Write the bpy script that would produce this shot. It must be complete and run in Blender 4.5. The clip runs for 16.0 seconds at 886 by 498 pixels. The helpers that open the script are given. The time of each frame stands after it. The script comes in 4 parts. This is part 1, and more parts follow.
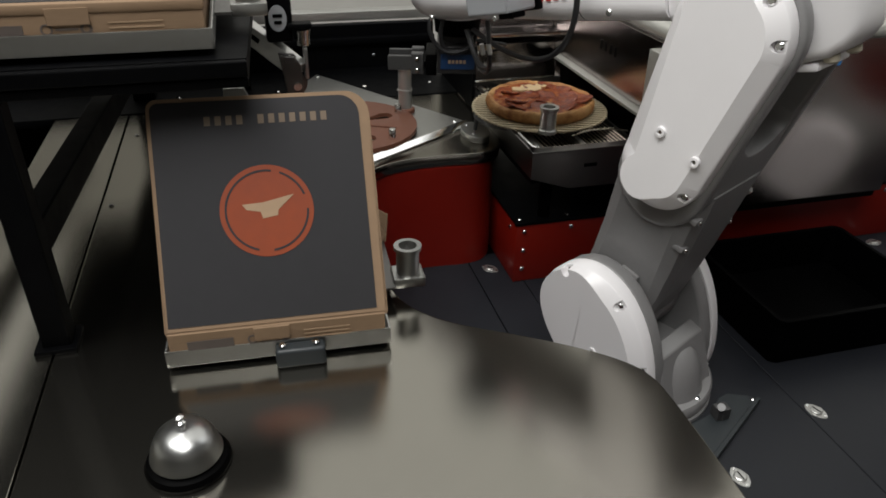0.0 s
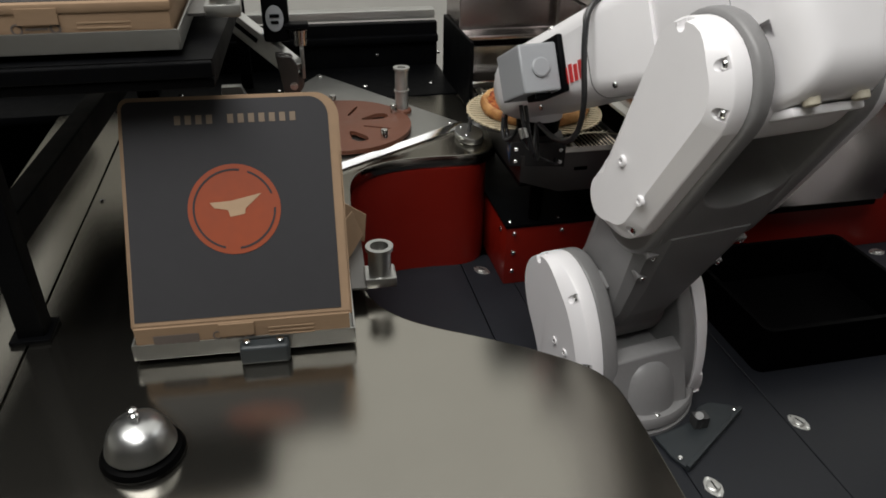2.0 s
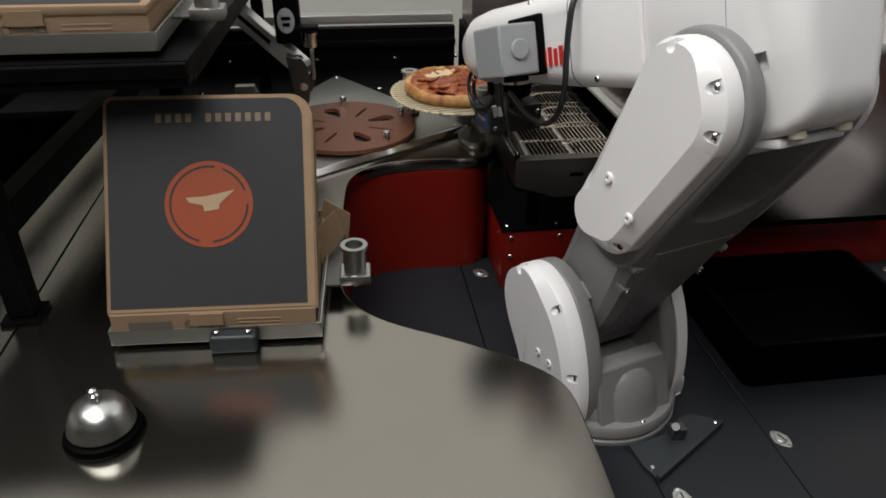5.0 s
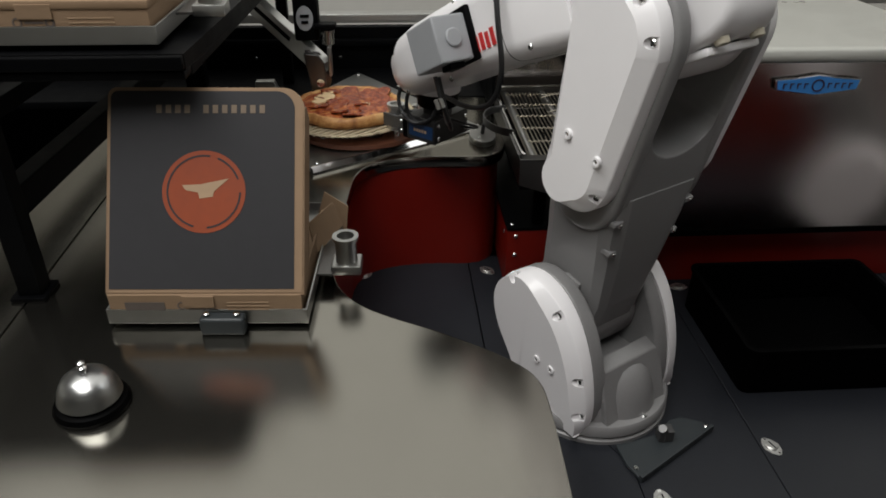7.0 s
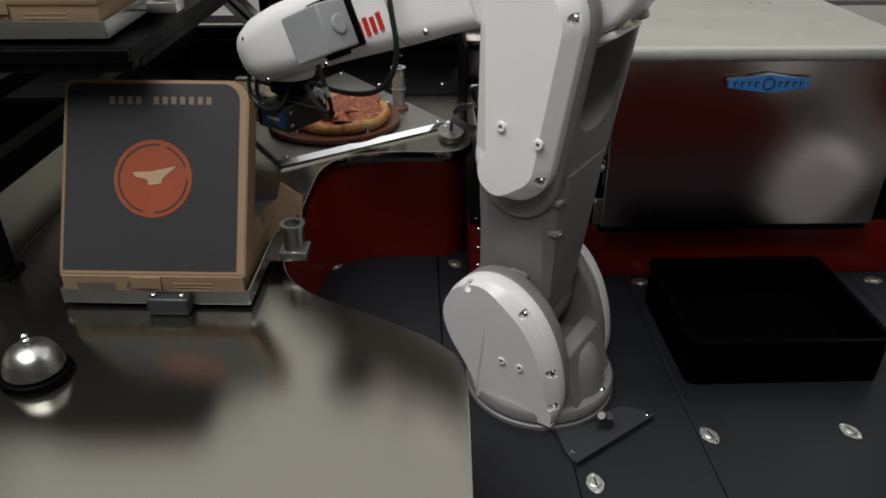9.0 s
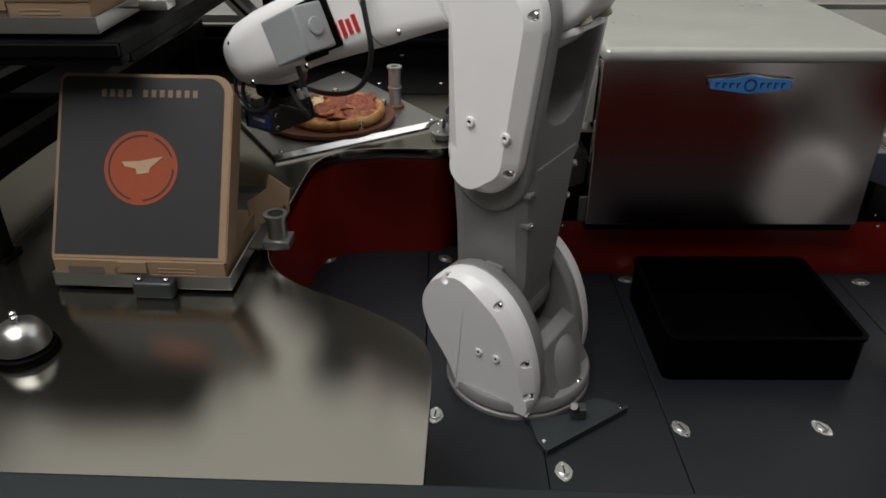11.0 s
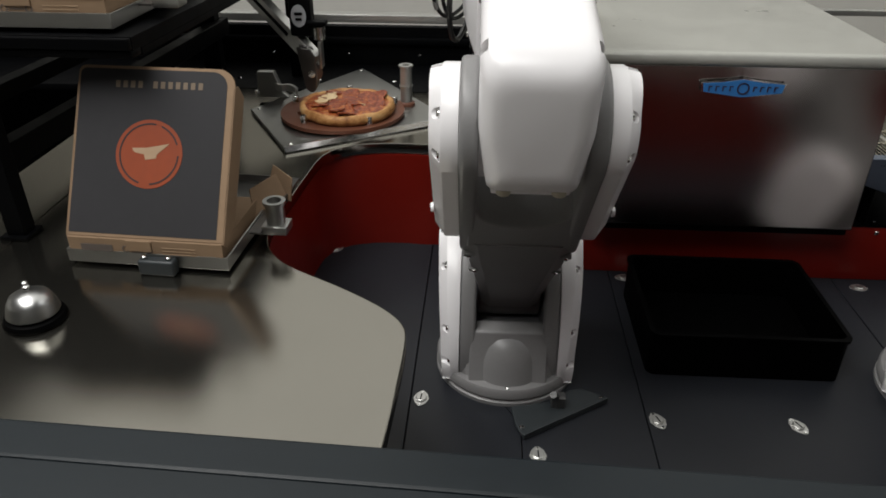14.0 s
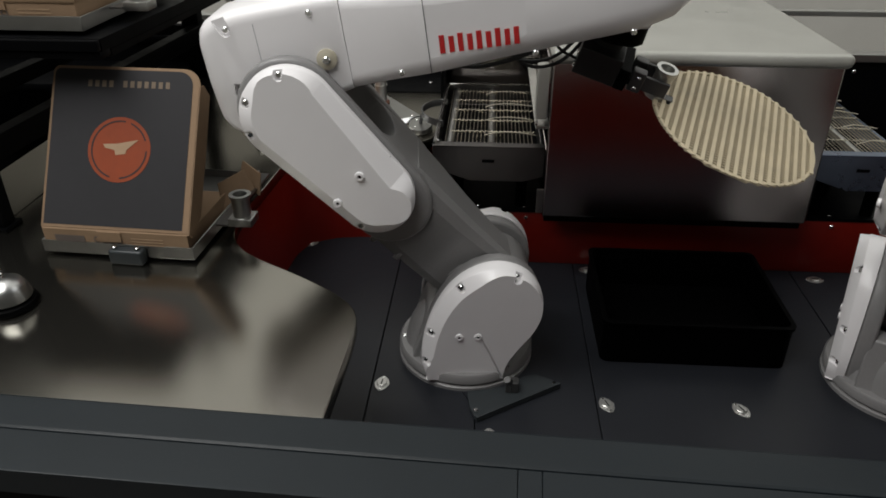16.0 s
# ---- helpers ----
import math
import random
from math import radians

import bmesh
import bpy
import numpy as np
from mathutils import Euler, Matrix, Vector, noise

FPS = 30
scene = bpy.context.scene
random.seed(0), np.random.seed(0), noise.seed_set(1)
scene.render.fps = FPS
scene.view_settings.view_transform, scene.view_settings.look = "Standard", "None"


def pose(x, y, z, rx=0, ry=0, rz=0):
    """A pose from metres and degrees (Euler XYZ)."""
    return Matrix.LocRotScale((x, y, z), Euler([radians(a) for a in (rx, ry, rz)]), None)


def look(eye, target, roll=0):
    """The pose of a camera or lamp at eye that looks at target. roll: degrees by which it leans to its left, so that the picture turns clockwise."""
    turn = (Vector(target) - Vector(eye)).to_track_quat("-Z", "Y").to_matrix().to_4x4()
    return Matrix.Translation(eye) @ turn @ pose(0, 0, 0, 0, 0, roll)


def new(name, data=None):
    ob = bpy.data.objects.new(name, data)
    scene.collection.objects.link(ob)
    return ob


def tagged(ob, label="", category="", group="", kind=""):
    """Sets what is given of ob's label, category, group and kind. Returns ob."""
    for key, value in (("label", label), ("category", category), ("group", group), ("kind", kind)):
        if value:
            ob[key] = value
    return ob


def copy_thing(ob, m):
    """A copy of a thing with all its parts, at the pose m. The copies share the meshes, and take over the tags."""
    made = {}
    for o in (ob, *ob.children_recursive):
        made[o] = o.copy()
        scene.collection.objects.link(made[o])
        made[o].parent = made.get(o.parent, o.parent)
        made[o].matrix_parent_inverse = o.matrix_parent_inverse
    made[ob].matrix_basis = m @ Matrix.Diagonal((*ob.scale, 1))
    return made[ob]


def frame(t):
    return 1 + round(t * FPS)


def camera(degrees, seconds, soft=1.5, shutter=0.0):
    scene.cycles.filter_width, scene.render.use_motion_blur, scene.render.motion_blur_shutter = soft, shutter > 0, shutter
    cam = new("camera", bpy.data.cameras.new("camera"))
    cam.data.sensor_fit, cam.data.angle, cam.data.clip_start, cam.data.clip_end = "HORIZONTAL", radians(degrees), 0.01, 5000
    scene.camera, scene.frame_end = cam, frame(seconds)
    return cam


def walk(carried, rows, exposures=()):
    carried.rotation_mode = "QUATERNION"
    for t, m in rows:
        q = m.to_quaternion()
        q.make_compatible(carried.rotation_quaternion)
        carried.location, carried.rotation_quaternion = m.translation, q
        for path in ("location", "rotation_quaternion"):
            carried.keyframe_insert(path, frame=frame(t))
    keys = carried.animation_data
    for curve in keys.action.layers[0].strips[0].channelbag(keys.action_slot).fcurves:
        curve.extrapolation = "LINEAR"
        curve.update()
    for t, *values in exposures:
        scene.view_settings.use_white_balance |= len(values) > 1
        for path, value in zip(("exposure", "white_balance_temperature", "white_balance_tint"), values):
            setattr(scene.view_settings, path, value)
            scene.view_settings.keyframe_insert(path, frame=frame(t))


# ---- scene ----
cam = camera(63.4, 16.0, soft=1.75)
PATH = [
    (0, (-0.0007, 0.0086, 1.4095), (0.3298, 1.206, 0.6809), 1.1),
    (0.5, (0.0151, 0.0043, 1.411), (0.3312, 1.2053, 0.6816), 1.1),
    (1, (0.031, -0.0007, 1.4131), (0.3269, 1.2053, 0.683), 1.0),
    (1.5, (0.049, -0.005, 1.4146), (0.3334, 1.2024, 0.6838), 1.0),
    (2, (0.067, -0.0101, 1.4153), (0.3434, 1.1995, 0.6845), 1.0),
    (2.5, (0.0799, -0.0158, 1.4174), (0.3434, 1.1974, 0.6888), 1.0),
    (3, (0.0922, -0.0194, 1.4203), (0.337, 1.1974, 0.6895), 0.9),
    (3.5, (0.1073, -0.0238, 1.421), (0.3341, 1.1966, 0.691), 0.9),
    (4, (0.126, -0.0302, 1.4232), (0.3377, 1.193, 0.6931), 0.8),
    (6.5, (0.2081, -0.0641, 1.4275), (0.3262, 1.1722, 0.6996), 0.7),
    (7, (0.2282, -0.0727, 1.429), (0.3218, 1.1657, 0.7003), 0.6),
    (7.5, (0.2498, -0.0821, 1.429), (0.3269, 1.1578, 0.7018), 0.6),
    (8, (0.2772, -0.0943, 1.4304), (0.3434, 1.1462, 0.7032), 0.5),
    (8.5, (0.3082, -0.1087, 1.4304), (0.3665, 1.134, 0.7046), 0.4),
    (9, (0.3362, -0.1217, 1.4318), (0.3845, 1.1218, 0.7082), 0.3),
    (11.5, (0.4118, -0.1656, 1.4362), (0.4111, 1.0822, 0.7176), 0.3),
    (12, (0.427, -0.1728, 1.4405), (0.4198, 1.0735, 0.7183), 0.3),
    (12.5, (0.4399, -0.1807, 1.4441), (0.4162, 1.0649, 0.7226), 0.3),
    (13, (0.4514, -0.1901, 1.4441), (0.4118, 1.057, 0.7248), 0.3),
    (13.5, (0.4637, -0.198, 1.4448), (0.4104, 1.0483, 0.7255), 0.3),
    (14, (0.4759, -0.2081, 1.4448), (0.4046, 1.039, 0.7277), 0.3),
    (14.5, (0.4889, -0.216, 1.4477), (0.4075, 1.0289, 0.7284), 0.3),
    (15, (0.5069, -0.2297, 1.4448), (0.4169, 1.0174, 0.7306), 0.2),
    (15.5, (0.5321, -0.2412, 1.4527), (0.445, 1.0037, 0.7342), 0.1),
    (16, (0.5573, -0.2563, 1.4578), (0.473, 0.9907, 0.7421), 0.0),
]
walk(cam, [(t, look(eye, target, roll)) for t, eye, target, roll in PATH], [(0, 0.0), (4, -0.02), (8, -0.13), (12, -0.15), (14.6, 0.03), (16, -0.2)])

# ---- world and light ----
world = bpy.data.worlds.new("room_air")
scene.world = world
world.use_nodes = True
world.node_tree.nodes["Background"].inputs[0].default_value = (0.8, 0.86, 0.95, 1)
world.node_tree.nodes["Background"].inputs[1].default_value = 0.01


def area_lamp(name, eye, target, sx, sy, watts, colour):
    lamp = bpy.data.lights.new(name, "AREA")
    lamp.shape, lamp.size, lamp.size_y = "RECTANGLE", sx, sy
    lamp.energy, lamp.color = watts, colour
    ob = new(name, lamp)
    ob.matrix_world = look(eye, target)
    return ob


area_lamp("ceiling_lamp", (1.4, 3.0, 3.17), (1.4, 2.99, 0), 6.6, 5.2, 92, (0.985, 0.975, 0.92))
area_lamp("ceiling_lamp", (-0.45, -0.05, 3.1), (-0.1, 0.2, 0), 2.4, 1.3, 71, (0.985, 0.975, 0.95))
area_lamp("ceiling_lamp", (2.6, 0.6, 3.1), (2.2, 0.6, 0.6), 1.2, 2.4, 7, (0.95, 0.97, 1.0))


# ---- materials ----
def material(name, base, rough=0.5, metal=0.0, vary=0.12, grain=60.0, bump=0.0, stains=0.0, coat=0.0, stretch=(1, 1, 1), rough_vary=0.1, spec=0.5):
    """A painted, metal or board surface: fine grain and broad stains on the base colour, the gloss and the relief."""
    m = bpy.data.materials.new(name)
    m.use_nodes = True
    nt = m.node_tree
    b = nt.nodes["Principled BSDF"]
    b.inputs["Metallic"].default_value = metal
    b.inputs["Specular IOR Level"].default_value = spec
    b.inputs["Coat Weight"].default_value = coat
    co = nt.nodes.new("ShaderNodeTexCoord")
    mp = nt.nodes.new("ShaderNodeMapping")
    mp.inputs["Scale"].default_value = stretch
    nt.links.new(co.outputs["Object"], mp.inputs["Vector"])
    fine = nt.nodes.new("ShaderNodeTexNoise")
    fine.inputs["Scale"].default_value, fine.inputs["Detail"].default_value = grain, 6
    nt.links.new(mp.outputs[0], fine.inputs["Vector"])
    broad = nt.nodes.new("ShaderNodeTexNoise")
    broad.inputs["Scale"].default_value, broad.inputs["Detail"].default_value = 7.0, 4
    nt.links.new(co.outputs["Object"], broad.inputs["Vector"])
    mix = nt.nodes.new("ShaderNodeMix")
    mix.data_type = "RGBA"
    dark = [c * (1 - vary) for c in base]
    light = [min(1, c * (1 + vary)) for c in base]
    mix.inputs[6].default_value, mix.inputs[7].default_value = (*dark, 1), (*light, 1)
    add = nt.nodes.new("ShaderNodeMath")
    add.operation = "ADD"
    nt.links.new(fine.outputs[0], add.inputs[0])
    mul = nt.nodes.new("ShaderNodeMath")
    mul.operation = "MULTIPLY_ADD"
    nt.links.new(broad.outputs[0], mul.inputs[0])
    mul.inputs[1].default_value, mul.inputs[2].default_value = 1.0 + stains, -0.5 - stains / 2
    nt.links.new(mul.outputs[0], add.inputs[1])
    nt.links.new(add.outputs[0], mix.inputs[0])
    nt.links.new(mix.outputs[2], b.inputs["Base Color"])
    rr = nt.nodes.new("ShaderNodeMapRange")
    rr.inputs["To Min"].default_value, rr.inputs["To Max"].default_value = max(0.02, rough - rough_vary), min(1, rough + rough_vary)
    nt.links.new(add.outputs[0], rr.inputs["Value"])
    nt.links.new(rr.outputs[0], b.inputs["Roughness"])
    if bump:
        bp = nt.nodes.new("ShaderNodeBump")
        bp.inputs["Strength"].default_value, bp.inputs["Distance"].default_value = bump, 0.001
        nt.links.new(fine.outputs[0], bp.inputs["Height"])
        nt.links.new(bp.outputs[0], b.inputs["Normal"])
    return m


DARK_STEEL = material("dark_steel", (0.17, 0.165, 0.16), 0.36, 1.0, 0.06, 60, 0.0, 0.3, stretch=(6, 1, 1))
STEEL_SHEET = material("steel_sheet", (0.42, 0.42, 0.405), 0.35, 1.0, 0.05, 120, 0.02, stretch=(1, 10, 1))
OVEN_TOP = material("oven_top_paint", (0.45, 0.45, 0.415), 0.34, 0.35, 0.05, 30, 0.0, 0.3)
CHROME = material("polished_steel", (0.78, 0.78, 0.77), 0.12, 1.0, 0.03, 80)
ALU = material("machined_aluminium", (0.6, 0.6, 0.58), 0.36, 0.9, 0.05, 150, 0.05)
SATIN = material("satin_chrome", (0.52, 0.525, 0.52), 0.3, 1.0, 0.03, 12, 0.0, 0.3, rough_vary=0.04)
WIRE = material("wire_steel", (0.5, 0.46, 0.38), 0.3, 1.0, 0.15, 40)
WHITE = material("white_paint", (0.82, 0.805, 0.815), 0.32, 0.0, 0.02, 25, 0.0, coat=0.15, rough_vary=0.05)
GREY = material("grey_casting_paint", (0.21, 0.207, 0.207), 0.36, 0.0, 0.06, 200, 0.08, rough_vary=0.06)
RED = material("red_paint", (0.16, 0.006, 0.002), 0.36, 0.0, 0.08, 25, 0.0, 0.3)
BLACK = material("black_paint", (0.0014, 0.0015, 0.0019), 0.5, 0.0, 0.2, 30, 0.0, 0.5, spec=0.06)
BLACK_PLASTIC = material("black_plastic", (0.0007, 0.0007, 0.0008), 0.5, 0.0, 0.2, 120, 0.03, spec=0.035)
DECK = material("deck_panel", (0.0145, 0.016, 0.02), 0.42, 0.0, 0.18, 140, 0.12, 0.6, spec=0.28)
COVER_PLATE = material("cover_plate_paint", (0.026, 0.031, 0.034), 0.42, 0.0, 0.15, 60, 0.05, 0.6, spec=0.4)
LEDGE = material("ledge_paint", (0.008, 0.0117, 0.0146), 0.45, 0.0, 0.14, 70, 0.05, 0.5, spec=0.28)
CARD = material("cardboard", (0.25, 0.168, 0.105), 0.75, 0.0, 0.12, 45, 0.15, 0.3, stretch=(1, 1, 6), spec=0.2)
PRINT = material("dark_print", (0.033, 0.0325, 0.035), 0.6, 0.0, 0.1, 60, 0.05, 0.2, spec=0.14)
PRINT_RED = material("red_print", (0.235, 0.046, 0.015), 0.6, 0.0, 0.12, 60, spec=0.3)
PRINT_TAN = material("tan_print", (0.36, 0.25, 0.16), 0.7, 0.0, 0.1, 60, spec=0.2)
# lid lettering: the tan print at about half its brightness
LETTER = material("darker_tan_print", (0.17, 0.13, 0.095), 0.7, 0.0, 0.1, 60, spec=0.2)
INK = material("grey_ink", (0.1, 0.08, 0.07), 0.7, 0.0, 0.1, 60)
BROWN = material("brown_board", (0.12, 0.042, 0.022), 0.5, 0.0, 0.12, 35, 0.06, 0.5)
GREYBOX = material("grey_box_paint", (0.3, 0.31, 0.325), 0.4, 0.0, 0.04, 60)
GRIP = material("gripper_casing", (0.024, 0.023, 0.023), 0.38, 0.3, 0.12, 60)
RUBBER = material("black_cable", (0.012, 0.012, 0.013), 0.4, 0.0, 0.1, 60)
DARK_METAL = material("anodised_metal", (0.1, 0.1, 0.1), 0.4, 0.7, 0.1, 90, 0.03)
LABEL_BLUE = material("blue_label", (0.006, 0.03, 0.09), 0.4, 0.0, 0.08, 40)
BLUE = material("blue_enamel", (0.035, 0.19, 0.5), 0.3, 0.0, 0.08, 40, coat=0.3)
RED_MARK = material("red_marking", (0.5, 0.02, 0.02), 0.4, 0.0, 0.05, 40)
YELLOW = material("aged_plastic", (0.5, 0.46, 0.36), 0.5, 0.0, 0.06, 40)
CHEESE = material("melted_cheese", (0.7, 0.52, 0.3), 0.4, 0.0, 0.12, 60, 0.3)
SCREEN = material("seasoned_screen", (0.58, 0.5, 0.35), 0.5, 0.3, 0.15, 50, 0.0, 0.6)
WALL = material("room_wall_paint", (0.72, 0.71, 0.67), 0.7, 0.0, 0.04, 12)
CEILING = material("ceiling_paint", (0.2, 0.21, 0.23), 0.8, 0.0, 0.05, 12)
FLOOR = material("room_floor", (0.22, 0.2, 0.18), 0.5, 0.0, 0.1, 30)
BLUE_STEEL = material("blue_grey_steel", (0.2, 0.24, 0.32), 0.3, 0.9, 0.08, 60)


def worn_steel(name, base, rough, wide=0.2, ripple=0.0004):
    """Brushed sheet steel: tight gloss, faint grain streaks, shallow oil-can ripples and smears."""
    m = bpy.data.materials.new(name)
    m.use_nodes = True
    nt = m.node_tree
    nt.nodes.remove(nt.nodes["Principled BSDF"])
    g = nt.nodes.new("ShaderNodeBsdfAnisotropic")
    g.distribution = "BECKMANN"
    haze = nt.nodes.new("ShaderNodeBsdfAnisotropic")
    haze.distribution = "BECKMANN"
    haze.inputs["Roughness"].default_value = 0.62
    blend = nt.nodes.new("ShaderNodeMixShader")
    blend.inputs[0].default_value = wide
    nt.links.new(g.outputs[0], blend.inputs[1])
    nt.links.new(haze.outputs[0], blend.inputs[2])
    nt.links.new(blend.outputs[0], nt.nodes["Material Output"].inputs["Surface"])
    co = nt.nodes.new("ShaderNodeTexCoord")

    def noise_at(scale, stretch, turn, detail):
        mp = nt.nodes.new("ShaderNodeMapping")
        mp.inputs["Scale"].default_value, mp.inputs["Rotation"].default_value = stretch, (0, 0, turn)
        nt.links.new(co.outputs["Object"], mp.inputs["Vector"])
        n = nt.nodes.new("ShaderNodeTexNoise")
        n.inputs["Scale"].default_value, n.inputs["Detail"].default_value = scale, detail
        nt.links.new(mp.outputs[0], n.inputs["Vector"])
        return n.outputs[0]
    smear = noise_at(5.0, (1, 1, 1), 0, 5)
    grain = noise_at(40.0, (1, 14, 1), 0.0, 3)
    mix = nt.nodes.new("ShaderNodeMix")
    mix.data_type = "RGBA"
    mix.inputs[6].default_value, mix.inputs[7].default_value = (*[c * 0.9 for c in base], 1), (*[min(1, c * 1.07) for c in base], 1)
    both = nt.nodes.new("ShaderNodeMath")
    both.operation = "MULTIPLY_ADD"
    nt.links.new(grain, both.inputs[0])
    both.inputs[1].default_value = 0.35
    nt.links.new(smear, both.inputs[2])
    nt.links.new(both.outputs[0], mix.inputs[0])
    nt.links.new(mix.outputs[2], g.inputs["Color"])
    nt.links.new(mix.outputs[2], haze.inputs["Color"])
    rr = nt.nodes.new("ShaderNodeMapRange")
    rr.inputs["From Min"].default_value, rr.inputs["From Max"].default_value = 0.3, 0.7
    rr.inputs["To Min"].default_value, rr.inputs["To Max"].default_value = rough * 0.88, rough * 1.12
    nt.links.new(smear, rr.inputs["Value"])
    nt.links.new(rr.outputs[0], g.inputs["Roughness"])
    bp = nt.nodes.new("ShaderNodeBump")
    bp.inputs["Strength"].default_value, bp.inputs["Distance"].default_value = 1.0, ripple
    nt.links.new(noise_at(7.0, (1.0, 0.22, 1.0), -0.8, 1), bp.inputs["Height"])
    nt.links.new(bp.outputs[0], g.inputs["Normal"])
    return m


STEEL = worn_steel("brushed_steel", (0.29, 0.277, 0.245), 0.19, 0.055, 0.0006)
OVEN_STEEL = worn_steel("oven_steel", (0.46, 0.43, 0.42), 0.25, 0.03, 0.0001)
BADGE_INK = material("badge_ink", (0.03, 0.02, 0.05), 0.4, 0.0, 0.08, 40)


# ---- mesh helpers ----
def shell(bm, bevel=0.0, seg=2, angle=0.6):
    if bevel:
        edges = [e for e in bm.edges if len(e.link_faces) == 2 and e.calc_face_angle(0) > angle]
        bmesh.ops.bevel(bm, geom=edges, offset=bevel, segments=seg, affect="EDGES", profile=0.5, clamp_overlap=True)
    return bm


def block(x0, x1, y0, y1, z0, z1, bevel=0.0, seg=2):
    bm = bmesh.new()
    bmesh.ops.create_cube(bm, size=1)
    for v in bm.verts:
        v.co = Vector((x0 + (v.co.x + 0.5) * (x1 - x0), y0 + (v.co.y + 0.5) * (y1 - y0), z0 + (v.co.z + 0.5) * (z1 - z0)))
    return shell(bm, bevel, seg)


def prism(points, lo, hi, axis="z", bevel=0.0, seg=2, angle=0.6):
    """A flat outline drawn out along an axis."""
    bm = bmesh.new()

    def at(a, b, c):
        return Vector((a, b, c)) if axis == "z" else Vector((a, c, b)) if axis == "y" else Vector((c, a, b))
    low = [bm.verts.new(at(a, b, lo)) for a, b in points]
    high = [bm.verts.new(at(a, b, hi)) for a, b in points]
    bm.faces.new(low[::-1])
    bm.faces.new(high)
    n = len(points)
    for i in range(n):
        bm.faces.new((low[i], low[(i + 1) % n], high[(i + 1) % n], high[i]))
    bmesh.ops.recalc_face_normals(bm, faces=bm.faces)
    return shell(bm, bevel, seg, angle)


def rod(a, b, r, n=12, r2=None, bevel=0.0):
    bm = bmesh.new()
    a, b = Vector(a), Vector(b)
    d = b - a
    m = Matrix.Translation((a + b) / 2) @ d.to_track_quat("Z", "Y").to_matrix().to_4x4()
    bmesh.ops.create_cone(bm, cap_ends=True, segments=n, radius1=r, radius2=r if r2 is None else r2, depth=d.length, matrix=m)
    return shell(bm, bevel, 2, 0.9)


def lathe(profile, n=32, cap=True):
    """A turned shape from (radius, height) pairs, about z."""
    bm = bmesh.new()
    rings = []
    for r, z in profile:
        rings.append([bm.verts.new((max(r, 1e-4) * math.cos(2 * math.pi * i / n), max(r, 1e-4) * math.sin(2 * math.pi * i / n), z)) for i in range(n)])
    for p, q in zip(rings, rings[1:]):
        for i in range(n):
            bm.faces.new((p[i], p[(i + 1) % n], q[(i + 1) % n], q[i]))
    if cap:
        bm.faces.new(rings[0][::-1])
        bm.faces.new(rings[-1])
    bmesh.ops.recalc_face_normals(bm, faces=bm.faces)
    return bm


def tube(points, r, n=8, smooth=3):
    """A round cable or wire through points."""
    pts = [Vector(p) for p in points]
    for _ in range(smooth):
        out = [pts[0]]
        for p, q in zip(pts, pts[1:]):
            out += [p * 0.75 + q * 0.25, p * 0.25 + q * 0.75]
        pts = out + [pts[-1]]
    bm = bmesh.new()
    rings = []
    up = Vector((0.3, 0.5, 0.81))
    for i, p in enumerate(pts):
        d = (pts[min(i + 1, len(pts) - 1)] - pts[max(i - 1, 0)]).normalized()
        s = d.cross(up)
        s = s.normalized() if s.length > 1e-3 else Vector((1, 0, 0))
        u = s.cross(d).normalized()
        rings.append([bm.verts.new(p + r * (math.cos(2 * math.pi * k / n) * s + math.sin(2 * math.pi * k / n) * u)) for k in range(n)])
    for a, b in zip(rings, rings[1:]):
        for k in range(n):
            bm.faces.new((a[k], a[(k + 1) % n], b[(k + 1) % n], b[k]))
    bm.faces.new(rings[0])
    bm.faces.new(rings[-1][::-1])
    bmesh.ops.recalc_face_normals(bm, faces=bm.faces)
    return bm


def loft(sections, cap=True):
    """Skin over rings of equal point counts."""
    bm = bmesh.new()
    rings = [[bm.verts.new(p) for p in s] for s in sections]
    n = len(rings[0])
    for a, b in zip(rings, rings[1:]):
        for k in range(n):
            bm.faces.new((a[k], a[(k + 1) % n], b[(k + 1) % n], b[k]))
    if cap:
        bm.faces.new(rings[0][::-1])
        bm.faces.new(rings[-1])
    bmesh.ops.recalc_face_normals(bm, faces=bm.faces)
    return bm


def rounded(cy, cz, hy, hz, r, n=6):
    """Corner-rounded rectangle as (y, z) pairs."""
    out = []
    for sy, sz, a0 in ((1, 1, 0), (-1, 1, 90), (-1, -1, 180), (1, -1, 270)):
        for k in range(n + 1):
            a = radians(a0 + 90 * k / n)
            out.append((cy + sy * (hy - r) + r * math.cos(a), cz + sz * (hz - r) + r * math.sin(a)))
    return out


def merged(*bms):
    out = bmesh.new()
    for b in bms:
        me = bpy.data.meshes.new("joint")
        b.to_mesh(me)
        b.free()
        out.from_mesh(me)
        bpy.data.meshes.remove(me)
    return out


def mesh_of(name, bm, mat, smooth=True):
    me = bpy.data.meshes.new(name)
    bm.to_mesh(me)
    bm.free()
    me.materials.append(mat)
    if smooth:
        me.set_sharp_from_angle(angle=radians(38))
        broad = 5.0 * sum(p.area for p in me.polygons) / max(1, len(me.polygons))
        for p in me.polygons:
            p.use_smooth = p.area < broad
    return me


def part(name, bm, mat, parent=None, label="", smooth=True):
    ob = new(name, mesh_of(name, bm, mat, smooth))
    if parent is not None:
        ob.parent = parent
    if label:
        tagged(ob, label)
    return ob


def thing(name, label, category, at=None, group=""):
    ob = new(name)
    ob.empty_display_size = 0.05
    if at is not None:
        ob.matrix_basis = at
    return tagged(ob, label, category, group)


